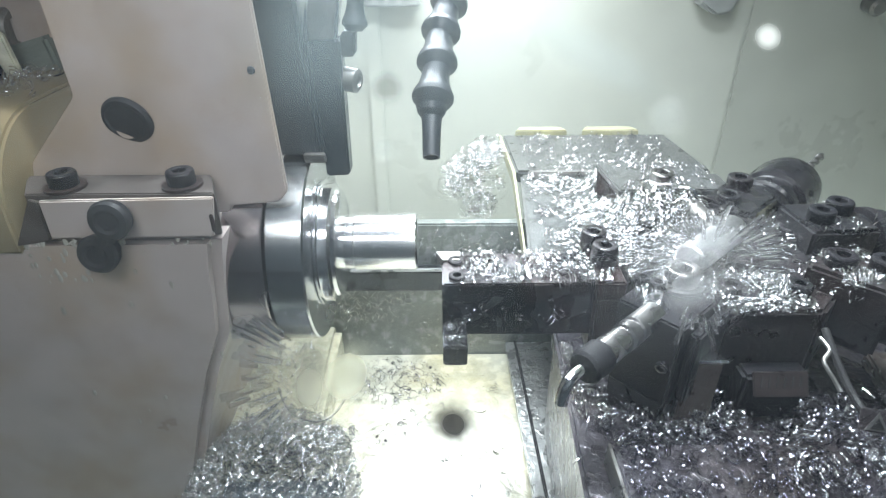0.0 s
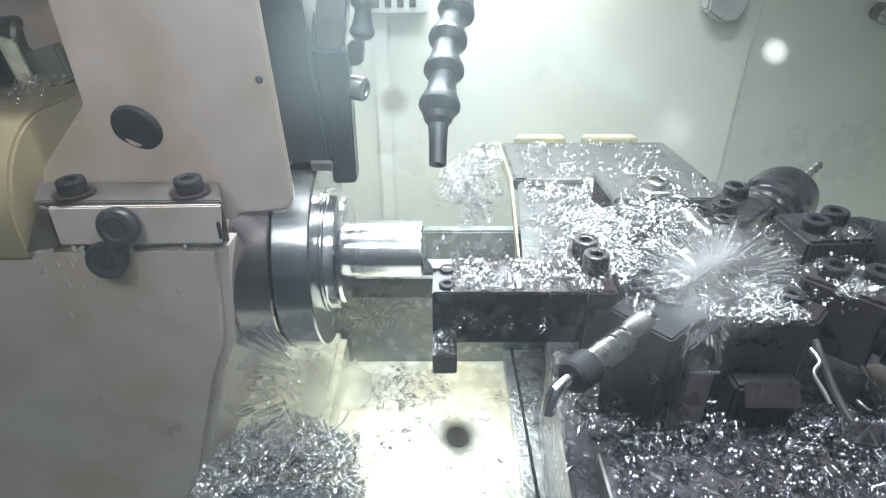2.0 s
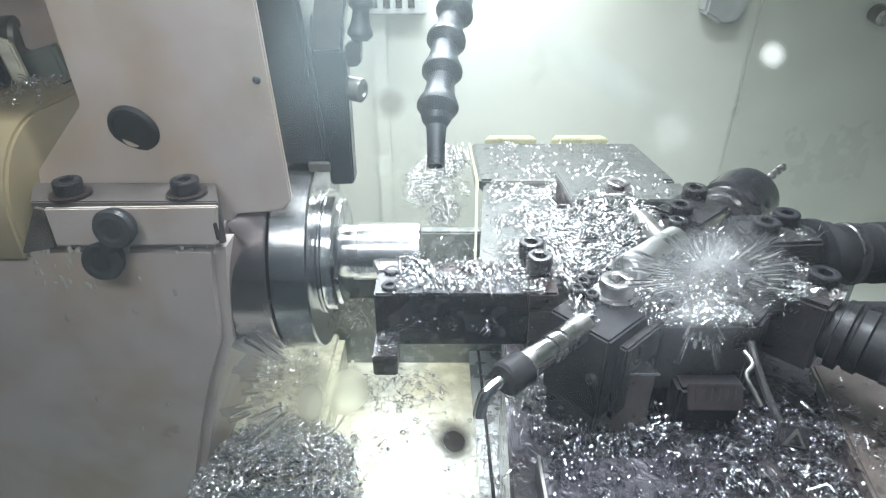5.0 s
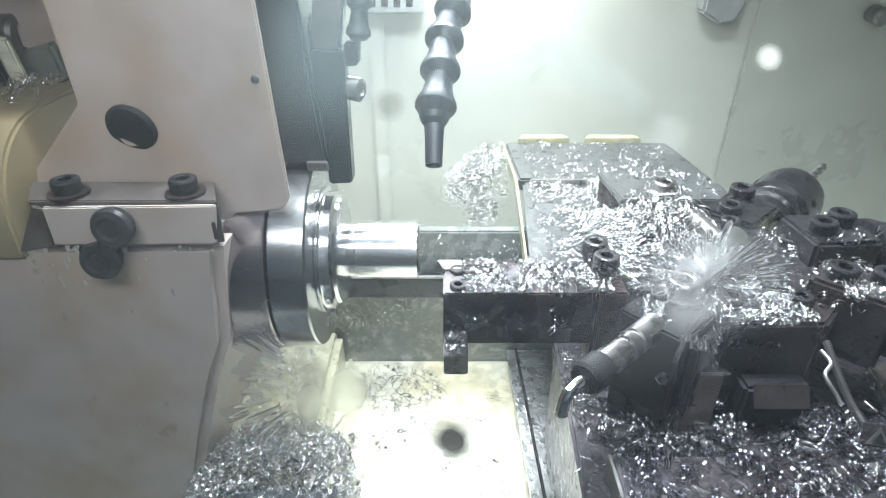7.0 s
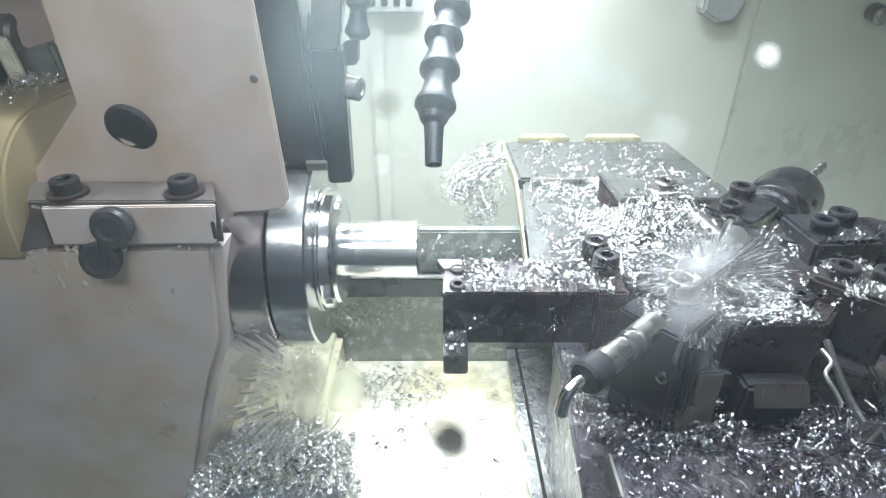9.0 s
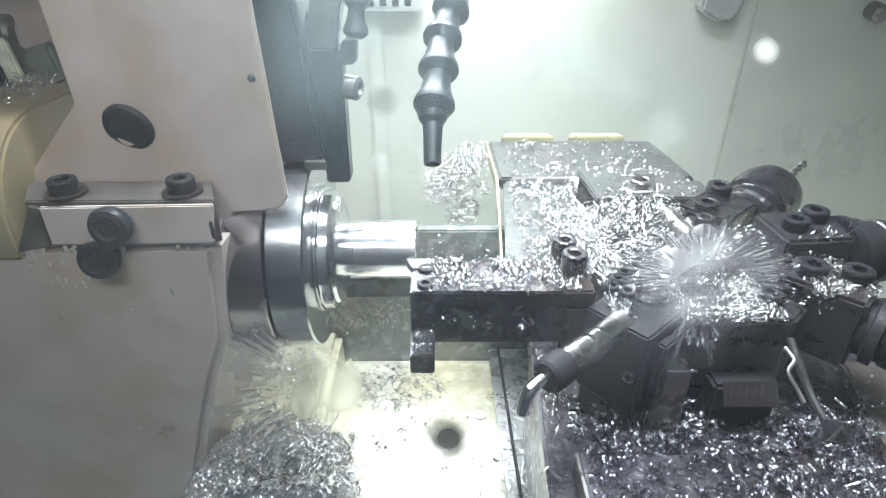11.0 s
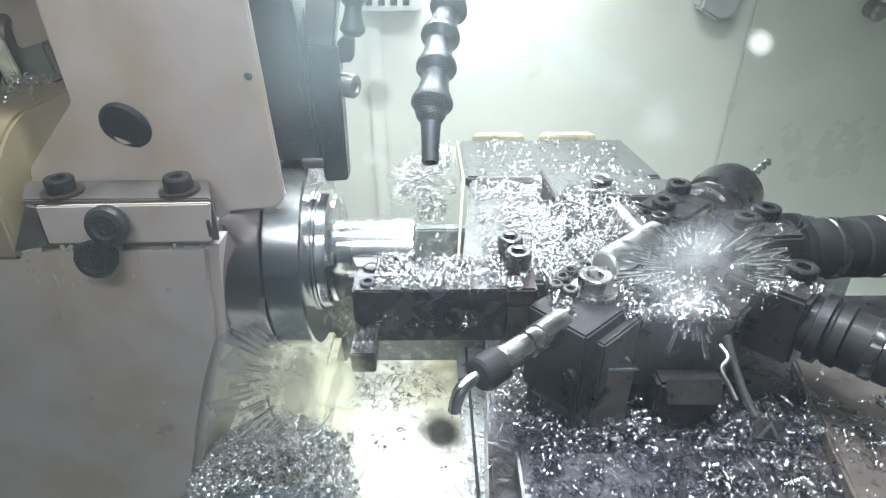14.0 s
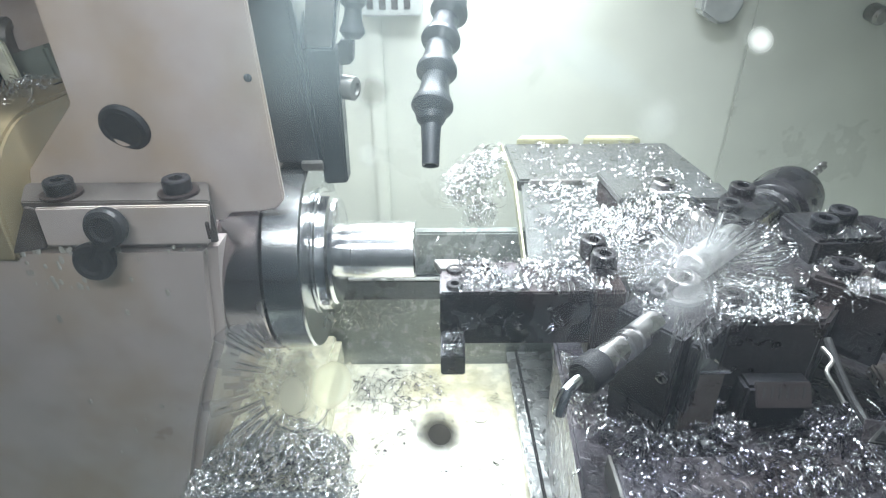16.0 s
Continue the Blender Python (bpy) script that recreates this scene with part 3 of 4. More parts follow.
def build_slide():
    sl = thing("cross_slide", (0.17, 0.0, -0.1845), "oily black cross slide with a bright wet edge, buried in chips", "machine slide")
    part("table", prism([(0.073, 0.02), (0.064, -0.16), (0.40, -0.16), (0.40, 0.06), (0.12, 0.06)], "z", -0.0920, -0.0755, 0.002), M_SLIDE, sl)
    part("apron", prism([(0.0745, 0.018), (0.066, -0.158), (0.39, -0.158), (0.39, 0.055), (0.125, 0.055)], "z", -0.170, -0.0925, 0.002), M_SLIDE, sl, "oily black apron")
    part("edge_strip", prism([(0.0565, 0.1200), (0.0620, -0.16), (0.094, -0.16), (0.0989, 0.1200)], "z", -0.1800, -0.1720, 0.001), M_STRIP, sl, "bright wet steel edge")
    part("wiper", prism([(0.0640, 0.1200), (0.0690, -0.16), (0.0715, -0.16), (0.0662, 0.1200)], "z", -0.1785, -0.1700, 0.001), M_RUBBER, sl, "black rubber wiper")
    part("front_plate", prism([(0.0815, -0.0915), (0.0820, -0.16), (0.16, -0.16), (0.16, -0.0915)], "z", -0.0755, -0.0625, 0.001), M_SLIDE, sl, "oily cover plate under chips")
    part("plate_edge", prism([(0.0798, -0.0915), (0.0803, -0.16), (0.0817, -0.16), (0.0812, -0.0915)], "z", -0.0755, -0.0612, 0.0004), M_STEEL, sl, "bright worn plate edge")
    part("raised_cover", prism([(0.252, -0.020), (0.38, -0.020), (0.38, -0.16), (0.221, -0.16)], "z", -0.0754, -0.066, 0.0015), M_COVER, sl, "brown stained raised cover")
    return sl


riding(build_slide())


def build_rear():
    rb = thing("rear_slide", (0.13, 0.15, -0.0452), "wet cast iron rear slide with yellow painted edge", "machine slide")
    part("front_step", prism([(0.056, 0.018), (0.24, 0.018), (0.24, 0.1800), (0.069, 0.1800)], "z", -0.0452, -0.036, 0.002), M_REAR, rb)
    part("rear_step", prism([(0.0655, 0.1812), (0.235, 0.1812), (0.225, 0.275), (0.062, 0.275)], "z", -0.0452, -0.034, 0.002), M_REAR, rb)
    part("side_trim", prism([(0.0540, 0.030), (0.0552, 0.030), (0.0645, 0.180), (0.0610, 0.275), (0.0590, 0.275), (0.0622, 0.180)], "z", -0.0452, -0.0335, 0.001), M_YELLOW, rb, "yellowed painted edge")
    for a, b in ((0.075, 0.128), (0.142, 0.200)):
        part("wiper_tab", prism([(a, 0.2762), (b, 0.2762), (b - 0.006, 0.288), (a + 0.006, 0.288)], "z", -0.06, -0.030, 0.001), M_YELLOW, rb, "pale wiper tab")
    part("rib", box(0.075, 0.135, 0.172, 0.178, -0.036, -0.0315, 0.001), M_STEEL, rb)
    return rb


riding(build_rear())

TC = Vector((0.168, 0.006, 0))


def build_turret():
    tu = thing("tool_turret", (TC.x, TC.y, -0.0755), "oily black eight sided tool turret", "tool turret")
    ring = [(TC.x + 0.064 * math.cos(radians(22.5 + 45 * i)), TC.y + 0.064 * math.sin(radians(22.5 + 45 * i))) for i in range(8)]
    part("body", prism(ring, "z", -0.0560, -0.012, 0.002), M_TURRET, tu, "black eight sided turret head")
    part("foot", lathe([(0, 0.058), (0.017, 0.058), (0.0195, 0.050)], (TC.x, TC.y, -0.0755), (0, 0, 1), 48), M_BLACK, tu)
    part("hub", lathe([(0, 0.023), (0.006, 0.023), (0.0075, 0.0215), (0.0075, 0.012), (0.006, 0.011)], (TC.x, TC.y, -0.012), (0, 0, 1), 40), M_BLACK, tu)
    for i in range(8):
        a = radians(45 * i + 22.5)
        p = (TC.x + 0.047 * math.cos(a), TC.y + 0.047 * math.sin(a), -0.012)
        socket_screw(tu, p, 0.0062, 0.007)
    return tu


riding(build_turret())


def build_turning_tool():
    tt = thing("turning_tool", (0.04, -0.032, -0.031), "dark oiled square turning tool holder with chips on top", "tool holder")
    part("shank", box(0.0, 0.090, -0.047, -0.017, -0.030, 0.002, 0.0009), M_TOOL, tt, "dark square steel shank")
    part("insert", prism([(-0.0035, -0.0162), (0.010, -0.0162), (0.010, -0.026), (0.0005, -0.026)], "z", -0.002, 0.0032, 0.0004), M_STEEL, tt, "bright carbide insert")
    for y in (-0.0405, -0.0255):
        part("set_screw", lathe([(0, 0.0042), (0.0012, 0.0042), (0.0016, 0.0037), (0.0016, 0.0022), (-0.001, 0.002)], (0.0075, y, 0.002), (0, 0, 1), 20), M_BLACK, tt)
    part("clamp_foot", box(0.0002, 0.0122, -0.068, -0.0472, -0.0325, -0.0205, 0.0008), M_TOOL, tt, "small clamp block")
    part("holder", box(0.0765, 0.0925, -0.0485, -0.0145, -0.042, -0.0064, 0.0015), M_RUST, tt, "rust brown clamp body")
    part("cheek", box(0.0762, 0.0920, -0.0482, -0.012, -0.0062, 0.0030, 0.0012), M_RUST, tt)
    socket_screw(tt, (0.084, -0.0295, 0.0040), 0.0068, 0.0105)
    socket_screw(tt, (0.0815, -0.0145, 0.0040), 0.0068, 0.0105)
    return tt


riding(build_turning_tool())


def build_bar_holder():
    bh = thing("boring_bar_holder", (0.115, -0.045, -0.0755), "round steel boring bar clamped in a black holder", "tool holder")
    face = Vector((0.0990, -0.0630, 0))
    way = Vector((-0.743, -0.669, 0))
    a = face + Vector((0.001, 0.001, -0.0080))
    part("sleeve", lathe([(-0.004, 0.0066), (0.014, 0.0066), (0.0148, 0.0056), (0.0162, 0.0056), (0.0170, 0.0069), (0.0222, 0.0069), (0.0230, 0.0058), (0.0245, 0.0058), (0.0252, 0.0067), (0.042, 0.0067)], a, way, 32), M_SLEEVE, bh, "shiny wet steel sleeve")
    part("collar", lathe([(0.040, 0.0066), (0.0408, 0.0080), (0.0520, 0.0080), (0.0535, 0.0068), (0.0535, 0.003)], a, way, 28), M_RUBBER, bh, "black round collar")
    part("bar", tube([a + way * d + Vector((0, 0, z)) for d, z in ((0.052, 0.0005), (0.0600, 0.0005), (0.0635, -0.0005), (0.0655, -0.0030), (0.0668, -0.0065), (0.0675, -0.0105))], 0.0029, 20), M_CHROME, bh, "thin bent steel boring bar")
    turn = pose(face.x, face.y, -0.0050, 0, 0, -48)
    part("mount", box(-0.0175, 0.0175, 0.0, 0.050, -0.050, 0.0, 0.0012, turn), M_BLACK, bh, "black square block")
    part("foot", box(-0.0160, 0.0160, 0.002, 0.045, -0.0700, -0.0502, 0.001, turn), M_TURRET, bh)
    part("side_lug", box(0.0176, 0.0230, 0.008, 0.040, -0.048, -0.006, 0.0012, turn), M_TURRET, bh)
    socket_screw(bh, face + way * 0.0002 + Vector((0.0082, -0.0091, -0.030)), 0.0032, 0.0024, way)
    return bh


riding(build_bar_holder())


def build_drill():
    dr = thing("drill_chuck", (0.25, 0.11, -0.03), "black knurled drill chuck with a twist drill", "drill chuck")
    way = Vector((0.750, 0.645, 0.150)).normalized()
    s = Vector((0.207, 0.070, -0.034))
    part("arbor", lathe([(0, 0.012), (0.02, 0.012)], s - way * 0.02, way, 28), M_STEEL, dr)
    part("sleeve", lathe([(0.004, 0.0150), (0.008, 0.0185), (0.022, 0.0185), (0.023, 0.0172), (0.026, 0.0172), (0.027, 0.0212), (0.031, 0.0220), (0.033, 0.0205), (0.037, 0.0205), (0.039, 0.0225),
                          (0.045, 0.0225), (0.047, 0.0212), (0.050, 0.0212), (0.052, 0.0242), (0.072, 0.0250), (0.082, 0.0225), (0.089, 0.0140), (0.091, 0.006)], s, way, 48), M_WETBLACK, dr, "black ribbed chuck body")
    for k in range(3):
        part("key_hole", lathe([(0.0, 0.0026), (0.0003, 0.0026)], s + way * 0.061 + way.to_track_quat("Z", "Y") @ Vector((0.0246 * math.cos(2.1 * k + 0.6), 0.0246 * math.sin(2.1 * k + 0.6), 0)), way.to_track_quat("Z", "Y") @ Vector((math.cos(2.1 * k + 0.6), math.sin(2.1 * k + 0.6), 0)), 14), M_RUBBER, dr)
    # twist drill
    bm = bmesh.new()
    q = way.to_track_quat("Z", "Y")
    rings = []
    for i in range(48):
        d = 0.088 + i * 0.00115
        a = i * 0.42
        k = min(1, (48 - i) / 4)
        ring = []
        for j in range(8):
            b = 2 * math.pi * j / 8
            r = 0.0031 * k * (1 if j % 4 else 0.42)
            ring.append(bm.verts.new(s + q @ Vector((r * math.cos(a + b), r * math.sin(a + b), d))))
        rings.append(ring)
    for a, b in zip(rings, rings[1:]):
        for j in range(8):
            bm.faces.new((a[j], a[(j + 1) % 8], b[(j + 1) % 8], b[j]))
    part("twist_drill", bm, M_STEEL, dr, "fluted steel twist drill")
    part("mount", box(-0.022, 0.022, -0.020, 0.016, -0.028, 0.010, 0.002, pose(0.203, 0.075, -0.018, 0, 0, 42)), M_WETBLACK, dr, "black square mount")
    socket_screw(dr, (0.212, 0.092, -0.008), 0.0085, 0.007)
    socket_screw(dr, (0.193, 0.066, -0.008), 0.0080, 0.006)
    return dr


riding(build_drill())


wedge = thing("yellow_guide", (0.246, 0.075, -0.0755), "yellowed painted guide plate beside the drill chuck", "plate")
part("plate", prism([(0.232, -0.050), (0.244, -0.024), (0.256, -0.021), (0.270, -0.046), (0.270, -0.0755), (0.232, -0.0755)], "y", 0.070, 0.078, 0.001), M_YELLOW, wedge)
riding(wedge)


def build_round_holder(base, deg, label, k=1.0):
    rh = thing("bar_holder", base, label, "tool holder", "round tool holders")
    way = Vector((math.cos(radians(deg)), math.sin(radians(deg)), 0))
    b = Vector(base)
    side = Vector((-way.y, way.x, 0))
    part("block", box(-0.022, 0.019, -0.019 * k, 0.019 * k, -0.034, 0.006, 0.002, pose(b.x, b.y, b.z, 0, 0, deg)), M_TURRET, rh, "dark square holder")
    low = Vector((0, 0, -0.014))
    part("sleeve", lathe([(d, r * k) for d, r in ((0, 0.0185), (0.012, 0.0185), (0.013, 0.0200), (0.018, 0.0205), (0.019, 0.0185), (0.040, 0.0185), (0.041, 0.0175), (0.046, 0.0175), (0.047, 0.0190), (0.075, 0.0190), (0.077, 0.017), (0.115, 0.017), (0.116, 0.012))],
                         b + way * 0.018 + low, way, 36), M_RUBBER, rh, "black round sleeve")
    part("grip_ring", lathe([(d, r * k) for d, r in ((0, 0.0186), (0.0008, 0.0194), (0.005, 0.0194), (0.0058, 0.0186))], b + way * 0.046 + low, way, 36), M_WETBLACK, rh, "worn shiny ring")
    part("grip_ring", lathe([(d, r * k) for d, r in ((0, 0.0191), (0.0008, 0.0198), (0.003, 0.0198), (0.0038, 0.0191))], b + way * 0.078 + low, way, 36), M_SLEEVE, rh, "worn steel ring")
    part("end_cap", lathe([(d, r * k) for d, r in ((0, 0.0172), (0.001, 0.0225), (0.006, 0.0225), (0.007, 0.017))], b + way * 0.022 + low, way, 36), M_BLACK, rh)
    for d in (-0.010, 0.008):
        socket_screw(rh, b + way * d + side * (0.006 if d > 0 else -0.004) + Vector((0, 0, 0.0058)), 0.0075, 0.0075, (0, 0, 1), M_BLACK)
    return rh


riding(build_round_holder((0.232, 0.020, -0.002), 4, "black round bar holder with two cap screws"))
low = riding(build_round_holder((0.219, -0.033, -0.006), -45, "black round bar holder standing low on the turret", 0.82))


for i in range(3):
    part("mark", box(-0.0008, 0.0008, -0.0003, 0.0003, -0.002, 0.002, 0.0001, pose(0.2456 + i * 0.0028, -0.0748 - i * 0.0028, -0.0093, -45, 0, -45)), M_CASE, low)


def build_rear_post():
    rp = thing("tool_post", (0.162, 0.114, -0.036), "dark square tool post with a cap screw on the rear slide", "tool post")
    part("body", prism([(0.1280, 0.0900), (0.1980, 0.0900), (0.2020, 0.1400), (0.1235, 0.1400)], "z", -0.0360, -0.0160, 0.0012), M_RUST, rp)
    part("top_plate", prism([(0.1265, 0.0885), (0.1990, 0.0885), (0.2030, 0.1410), (0.1220, 0.1410)], "z", -0.0158, -0.0100, 0.0010), M_REAR, rp, "wet grey top plate")
    part("column", lathe([(0, 0.0120), (0.020, 0.0120), (0.021, 0.0110)], (0.1600, 0.0800, -0.0360), (0, 0, 1), 28), M_RUST, rp, "round brown column")
    socket_screw(rp, (0.1600, 0.1020, -0.0098), 0.0085, 0.0085, (0, 0, 1), M_SLEEVE)
    return rp


riding(build_rear_post())
pipe = thing("coolant_pipe", (0.15, 0.03, -0.012), "short grey coolant pipe on the turret", "pipe")
part("tube", lathe([(0, 0.0075), (0.012, 0.0070), (0.030, 0.0050), (0.034, 0.0045)], (0.1585, 0.046, -0.004), (0.22, -0.96, -0.02), 20), M_STEEL, pipe)
riding(pipe)


def build_bar_on_top():
    tb = thing("spare_bar", (0.15, 0.0, -0.012), "polished steel bar lying across the turret", "steel bar")
    a, b = Vector((0.1290, -0.0290, 0.0040)), Vector((0.1670, 0.0050, 0.0040))
    part("bar", lathe([(0, 0.0072), (0.001, 0.0084), ((b - a).length - 0.001, 0.0084), ((b - a).length, 0.0072)], a, b - a, 32), M_BRIGHT, tb)
    return tb


riding(build_bar_on_top())
socket = thing("clamp_bolt", (0.123, -0.036, -0.005), "large steel clamp bolt with a washer and small nuts", "bolt")
part("washer", lathe([(0, 0.0118), (0.002, 0.0118), (0.0022, 0.005)], (0.1225, -0.0385, -0.0049), (0, 0, 1), 28), M_SLEEVE, socket, "wide steel washer")
socket_screw(socket, (0.1225, -0.0385, -0.0028), 0.0088, 0.0085, (0, 0, 1), M_SLEEVE, "bolt_head")
for dx, dy in ((-0.0150, 0.0085), (-0.0195, 0.0015), (-0.0095, 0.0145), (-0.0130, -0.0035)):
    part("nut", lathe([(0, 0.0040), (0.004, 0.0040), (0.0046, 0.0034), (0.0046, 0.0022), (0.002, 0.002)], (0.1225 + dx, -0.0385 + dy, -0.0049), (0, 0, 1), 16), M_WETBLACK, socket, "small black nut")
riding(socket)

plate = thing("name_plate", (0.172, -0.066, -0.0755), "scratched metal plate with unreadable marks on the slide", "plate")
part("plate", box(-0.014, 0.014, -0.0008, 0.0008, -0.0065, 0.0065, 0.0005, pose(0.172, -0.0672, -0.047, -35, 0, 0)), M_PLATE, plate)
part("stand", box(0.155, 0.190, -0.064, -0.050, -0.0755, -0.045, 0.002), M_BLACK, plate)
for i in range(6):
    part("bar", box(-0.0005, 0.0005, -0.0004, 0.0004, -0.003, 0.003, 0.0001, pose(0.162 + i * 0.004, -0.0672, -0.0455, -35, 14, 0)), M_INK, plate)
riding(plate)
sign = thing("warning_plate", (0.1762, -0.1194, -0.0260), "small grey plate with a triangular warning mark on a black strap", "plate")
tilt = pose(0.1762, -0.1194, -0.0180, -25, 0, -14)


def on_sign(points, y0, y1, r):
    bm = prism(points, "y", y0, y1, r)
    bmesh.ops.transform(bm, matrix=tilt, verts=bm.verts)
    return bm


part("plate", on_sign([(-0.006, -0.0048), (0.006, -0.0048), (0.006, 0.0048), (-0.006, 0.0048)], 0, 0.0012, 0.0003), M_SLIDE, sign)
part("triangle", on_sign([(-0.004, -0.004), (0.005, -0.004), (0.0005, 0.004)], -0.0005, -0.0001, 0.0001), M_STEEL, sign, "pale triangle")
part("triangle_field", on_sign([(-0.0022, -0.0031), (0.0032, -0.0031), (0.0005, 0.0018)], -0.0009, -0.0006, 0.0001), M_INK, sign)
part("strap", tube(spline([(0.1721, -0.0803, -0.0012), (0.1717, -0.0900, -0.0060), (0.1730, -0.1026, -0.0139), (0.1746, -0.1167, -0.0191)], 8), 0.0017, 8), M_STRAP, sign, "black bent strap")
riding(sign)
wire = thing("bent_strip", (0.1608, -0.0695, -0.0505), "bright bent wire hanging in front of the turret", "wire")
part("wire", tube(spline([(0.1672, -0.0853, -0.0019), (0.1682, -0.0920, -0.0036), (0.1645, -0.0960, -0.0065), (0.1667, -0.1021, -0.0111), (0.1681, -0.1063, -0.0142)], 8), 0.0009, 8), M_STEEL, wire)
riding(wire)
gib = thing("gib_block", (0.1308, -0.0635, -0.0755), "worn steel gib block standing under the turret", "block")
part("block", prism([(0.1208, -0.0695), (0.1388, -0.0695), (0.1388, -0.0555), (0.1268, -0.0555)], "z", -0.0755, -0.0305, 0.001), M_COVER, gib)
part("cap", prism([(0.1188, -0.0705), (0.1408, -0.0705), (0.1318, -0.0565), (0.1208, -0.0595)], "z", -0.0305, -0.0285, 0.0006), M_CHROME, gib, "bright cap plate")
riding(gib)


# ---- chips ----
def curls(name, count, spot, mat, label, size=(0.0012, 0.0032), seed=1, turns=(0.7, 2.6), width=0.12, rise=1.0):
    """Many curled turnings, thin ribbons wound like springs or opened out: spot(rng) gives a place for each."""
    rng = random.Random(seed)
    verts, faces = [], []
    for k in range(count):
        c = Vector(spot(rng))
        r = rng.uniform(*size) * rng.choice((0.6, 0.8, 1.0, 1.0, 1.35))
        turn = rng.uniform(*turns)
        n = int(6 + 6 * turn)
        total = turn * 2 * math.pi
        q = Euler((rng.uniform(-1.3, 1.3) * rise, rng.uniform(-1.3, 1.3) * rise, rng.uniform(0, 6.28))).to_quaternion()
        w = 0.0028 * width * rng.uniform(0.5, 1.5)
        pitch = r * rng.uniform(0.15, 1.3)
        grow = rng.uniform(-0.4, 0.7)
        oval = rng.uniform(0.6, 1.0)
        lean = rng.uniform(-0.8, 0.8)
        start = len(verts)
        for i in range(n + 1):
            a = total * i / n
            rr = r * (1 + grow * i / n)
            tip = 1 if 0 < i < n else 0.35
            ca, sa = math.cos(a), math.sin(a) * oval
            z = pitch * (a / 6.28 - turn / 2)
            for s in (-1, 1):
                h = s * w * tip * 0.5
                verts.append(c + q @ Vector(((rr + h * lean) * ca, (rr + h * lean) * sa, z + h)))
        for i in range(n):
            o = start + 2 * i
            faces.append((o, o + 1, o + 3, o + 2))
    lo = Vector([min(v[i] for v in verts) for i in range(3)])
    hi = Vector([max(v[i] for v in verts) for i in range(3)])
    base = Vector(((lo.x + hi.x) / 2, (lo.y + hi.y) / 2, lo.z))
    me = bpy.data.meshes.new(name)
    me.from_pydata([tuple(v - base) for v in verts], [], faces)
    me.materials.append(mat)
    me.shade_smooth()
    ob = new(name, me)
    ob.location = base
    return tagged(ob, label, "metal chips", kind="stuff")


def patch(x0, x1, y0, y1, z, thick, bias=1.0, gaps=-0.08, grain=55):
    """Places on a flat top, in drifts with gaps between them."""
    def f(g):
        while True:
            x, y = g.uniform(x0, x1), g.uniform(y0, y1)
            d = noise.noise(Vector((x * grain, y * grain, z * 90))) + 0.5 * noise.noise(Vector((x * grain * 3, y * grain * 3, 4)))
            if d + g.uniform(-0.22, 0.22) > gaps:
                return x, y, z + thick * min(1, 0.45 + 0.9 * max(0, d)) * g.random() ** bias
    return f


def clump(c, r, flat=1.0, power=0.6):
    def f(g):
        while True:
            v = Vector((g.uniform(-1, 1), g.uniform(-1, 1), g.uniform(-1, 1)))
            if v.length < 1:
                v = v.normalized() * v.length ** power
                return (c[0] + v.x * r[0], c[1] + v.y * r[1], c[2] + v.z * r[2])
    return f


riding(curls("chips", 640, patch(0.010, 0.090, -0.0465, -0.0165, 0.0030, 0.0030, 2, -0.3), M_CHIP, "bright curled steel chips on the turning tool", seed=2, size=(0.0008, 0.0025)))
riding(curls("chips", 40, patch(0.002, 0.0105, -0.066, -0.049, -0.0200, 0.0015, 2, -2), M_CHIP, "bright chips on the clamp block", seed=21, size=(0.0010, 0.0022)))
riding(curls("chips", 40, patch(0.010, 0.080, -0.0485, -0.0475, -0.020, 0.022, 1), M_CHIPDARK, "chips stuck to the face of the turning tool", seed=22, size=(0.0006, 0.0022)))
riding(curls("chips", 1700, patch(0.072, 0.150, 0.025, 0.178, -0.036, 0.007, 1.7), M_CHIP, "bright curled chips heaped on the rear slide", seed=3, size=(0.0012, 0.0036)))
riding(curls("chips", 420, patch(0.075, 0.215, 0.182, 0.272, -0.034, 0.004, 2), M_CHIP, "scattered bright chips on the rear slide", seed=4, size=(0.0012, 0.0034)))
riding(curls("chip_nest", 760, lambda g: clump(*g.choice((((0.030, 0.19, -0.045), (0.026, 0.03, 0.030)), ((0.040, 0.20, -0.026), (0.018, 0.02, 0.012)), ((0.018, 0.185, -0.040), (0.020, 0.02, 0.020)), ((0.034, 0.18, -0.066), (0.014, 0.02, 0.014)))), power=1.1)(g), M_CHIP, "tangled nest of fine bright turnings", seed=5, size=(0.002, 0.006)))
riding(curls("chips", 3600, patch(0.090, 0.175, -0.012, 0.066, -0.012, 0.013, 1.3, -0.5), M_CHIP, "dense bright swarf heaped on the turret", seed=6, size=(0.0008, 0.0032)))
riding(curls("chips", 60, clump((0.135, 0.040, 0.003), (0.018, 0.02, 0.010)), M_CHIP, "long loose turnings over the swarf heap", seed=16, size=(0.0035, 0.009), width=0.30))
riding(curls("chips", 240, patch(0.190, 0.236, -0.050, 0.040, -0.009, 0.012, 1.4), M_CHIP, "bright chips between the tool holders", seed=7, size=(0.0006, 0.0020)))
riding(curls("chips", 3600, patch(0.082, 0.30, -0.158, -0.050, -0.0745, 0.018, 1.4), M_CHIPDARK, "dark oily swarf covering the slide", seed=8, size=(0.0010, 0.0034)))
riding(curls("chips", 1700, patch(0.084, 0.24, -0.158, -0.060, -0.0725, 0.015, 1.3), M_CHIP, "bright curls among the oily swarf on the slide", seed=18, size=(0.0007, 0.0028)))
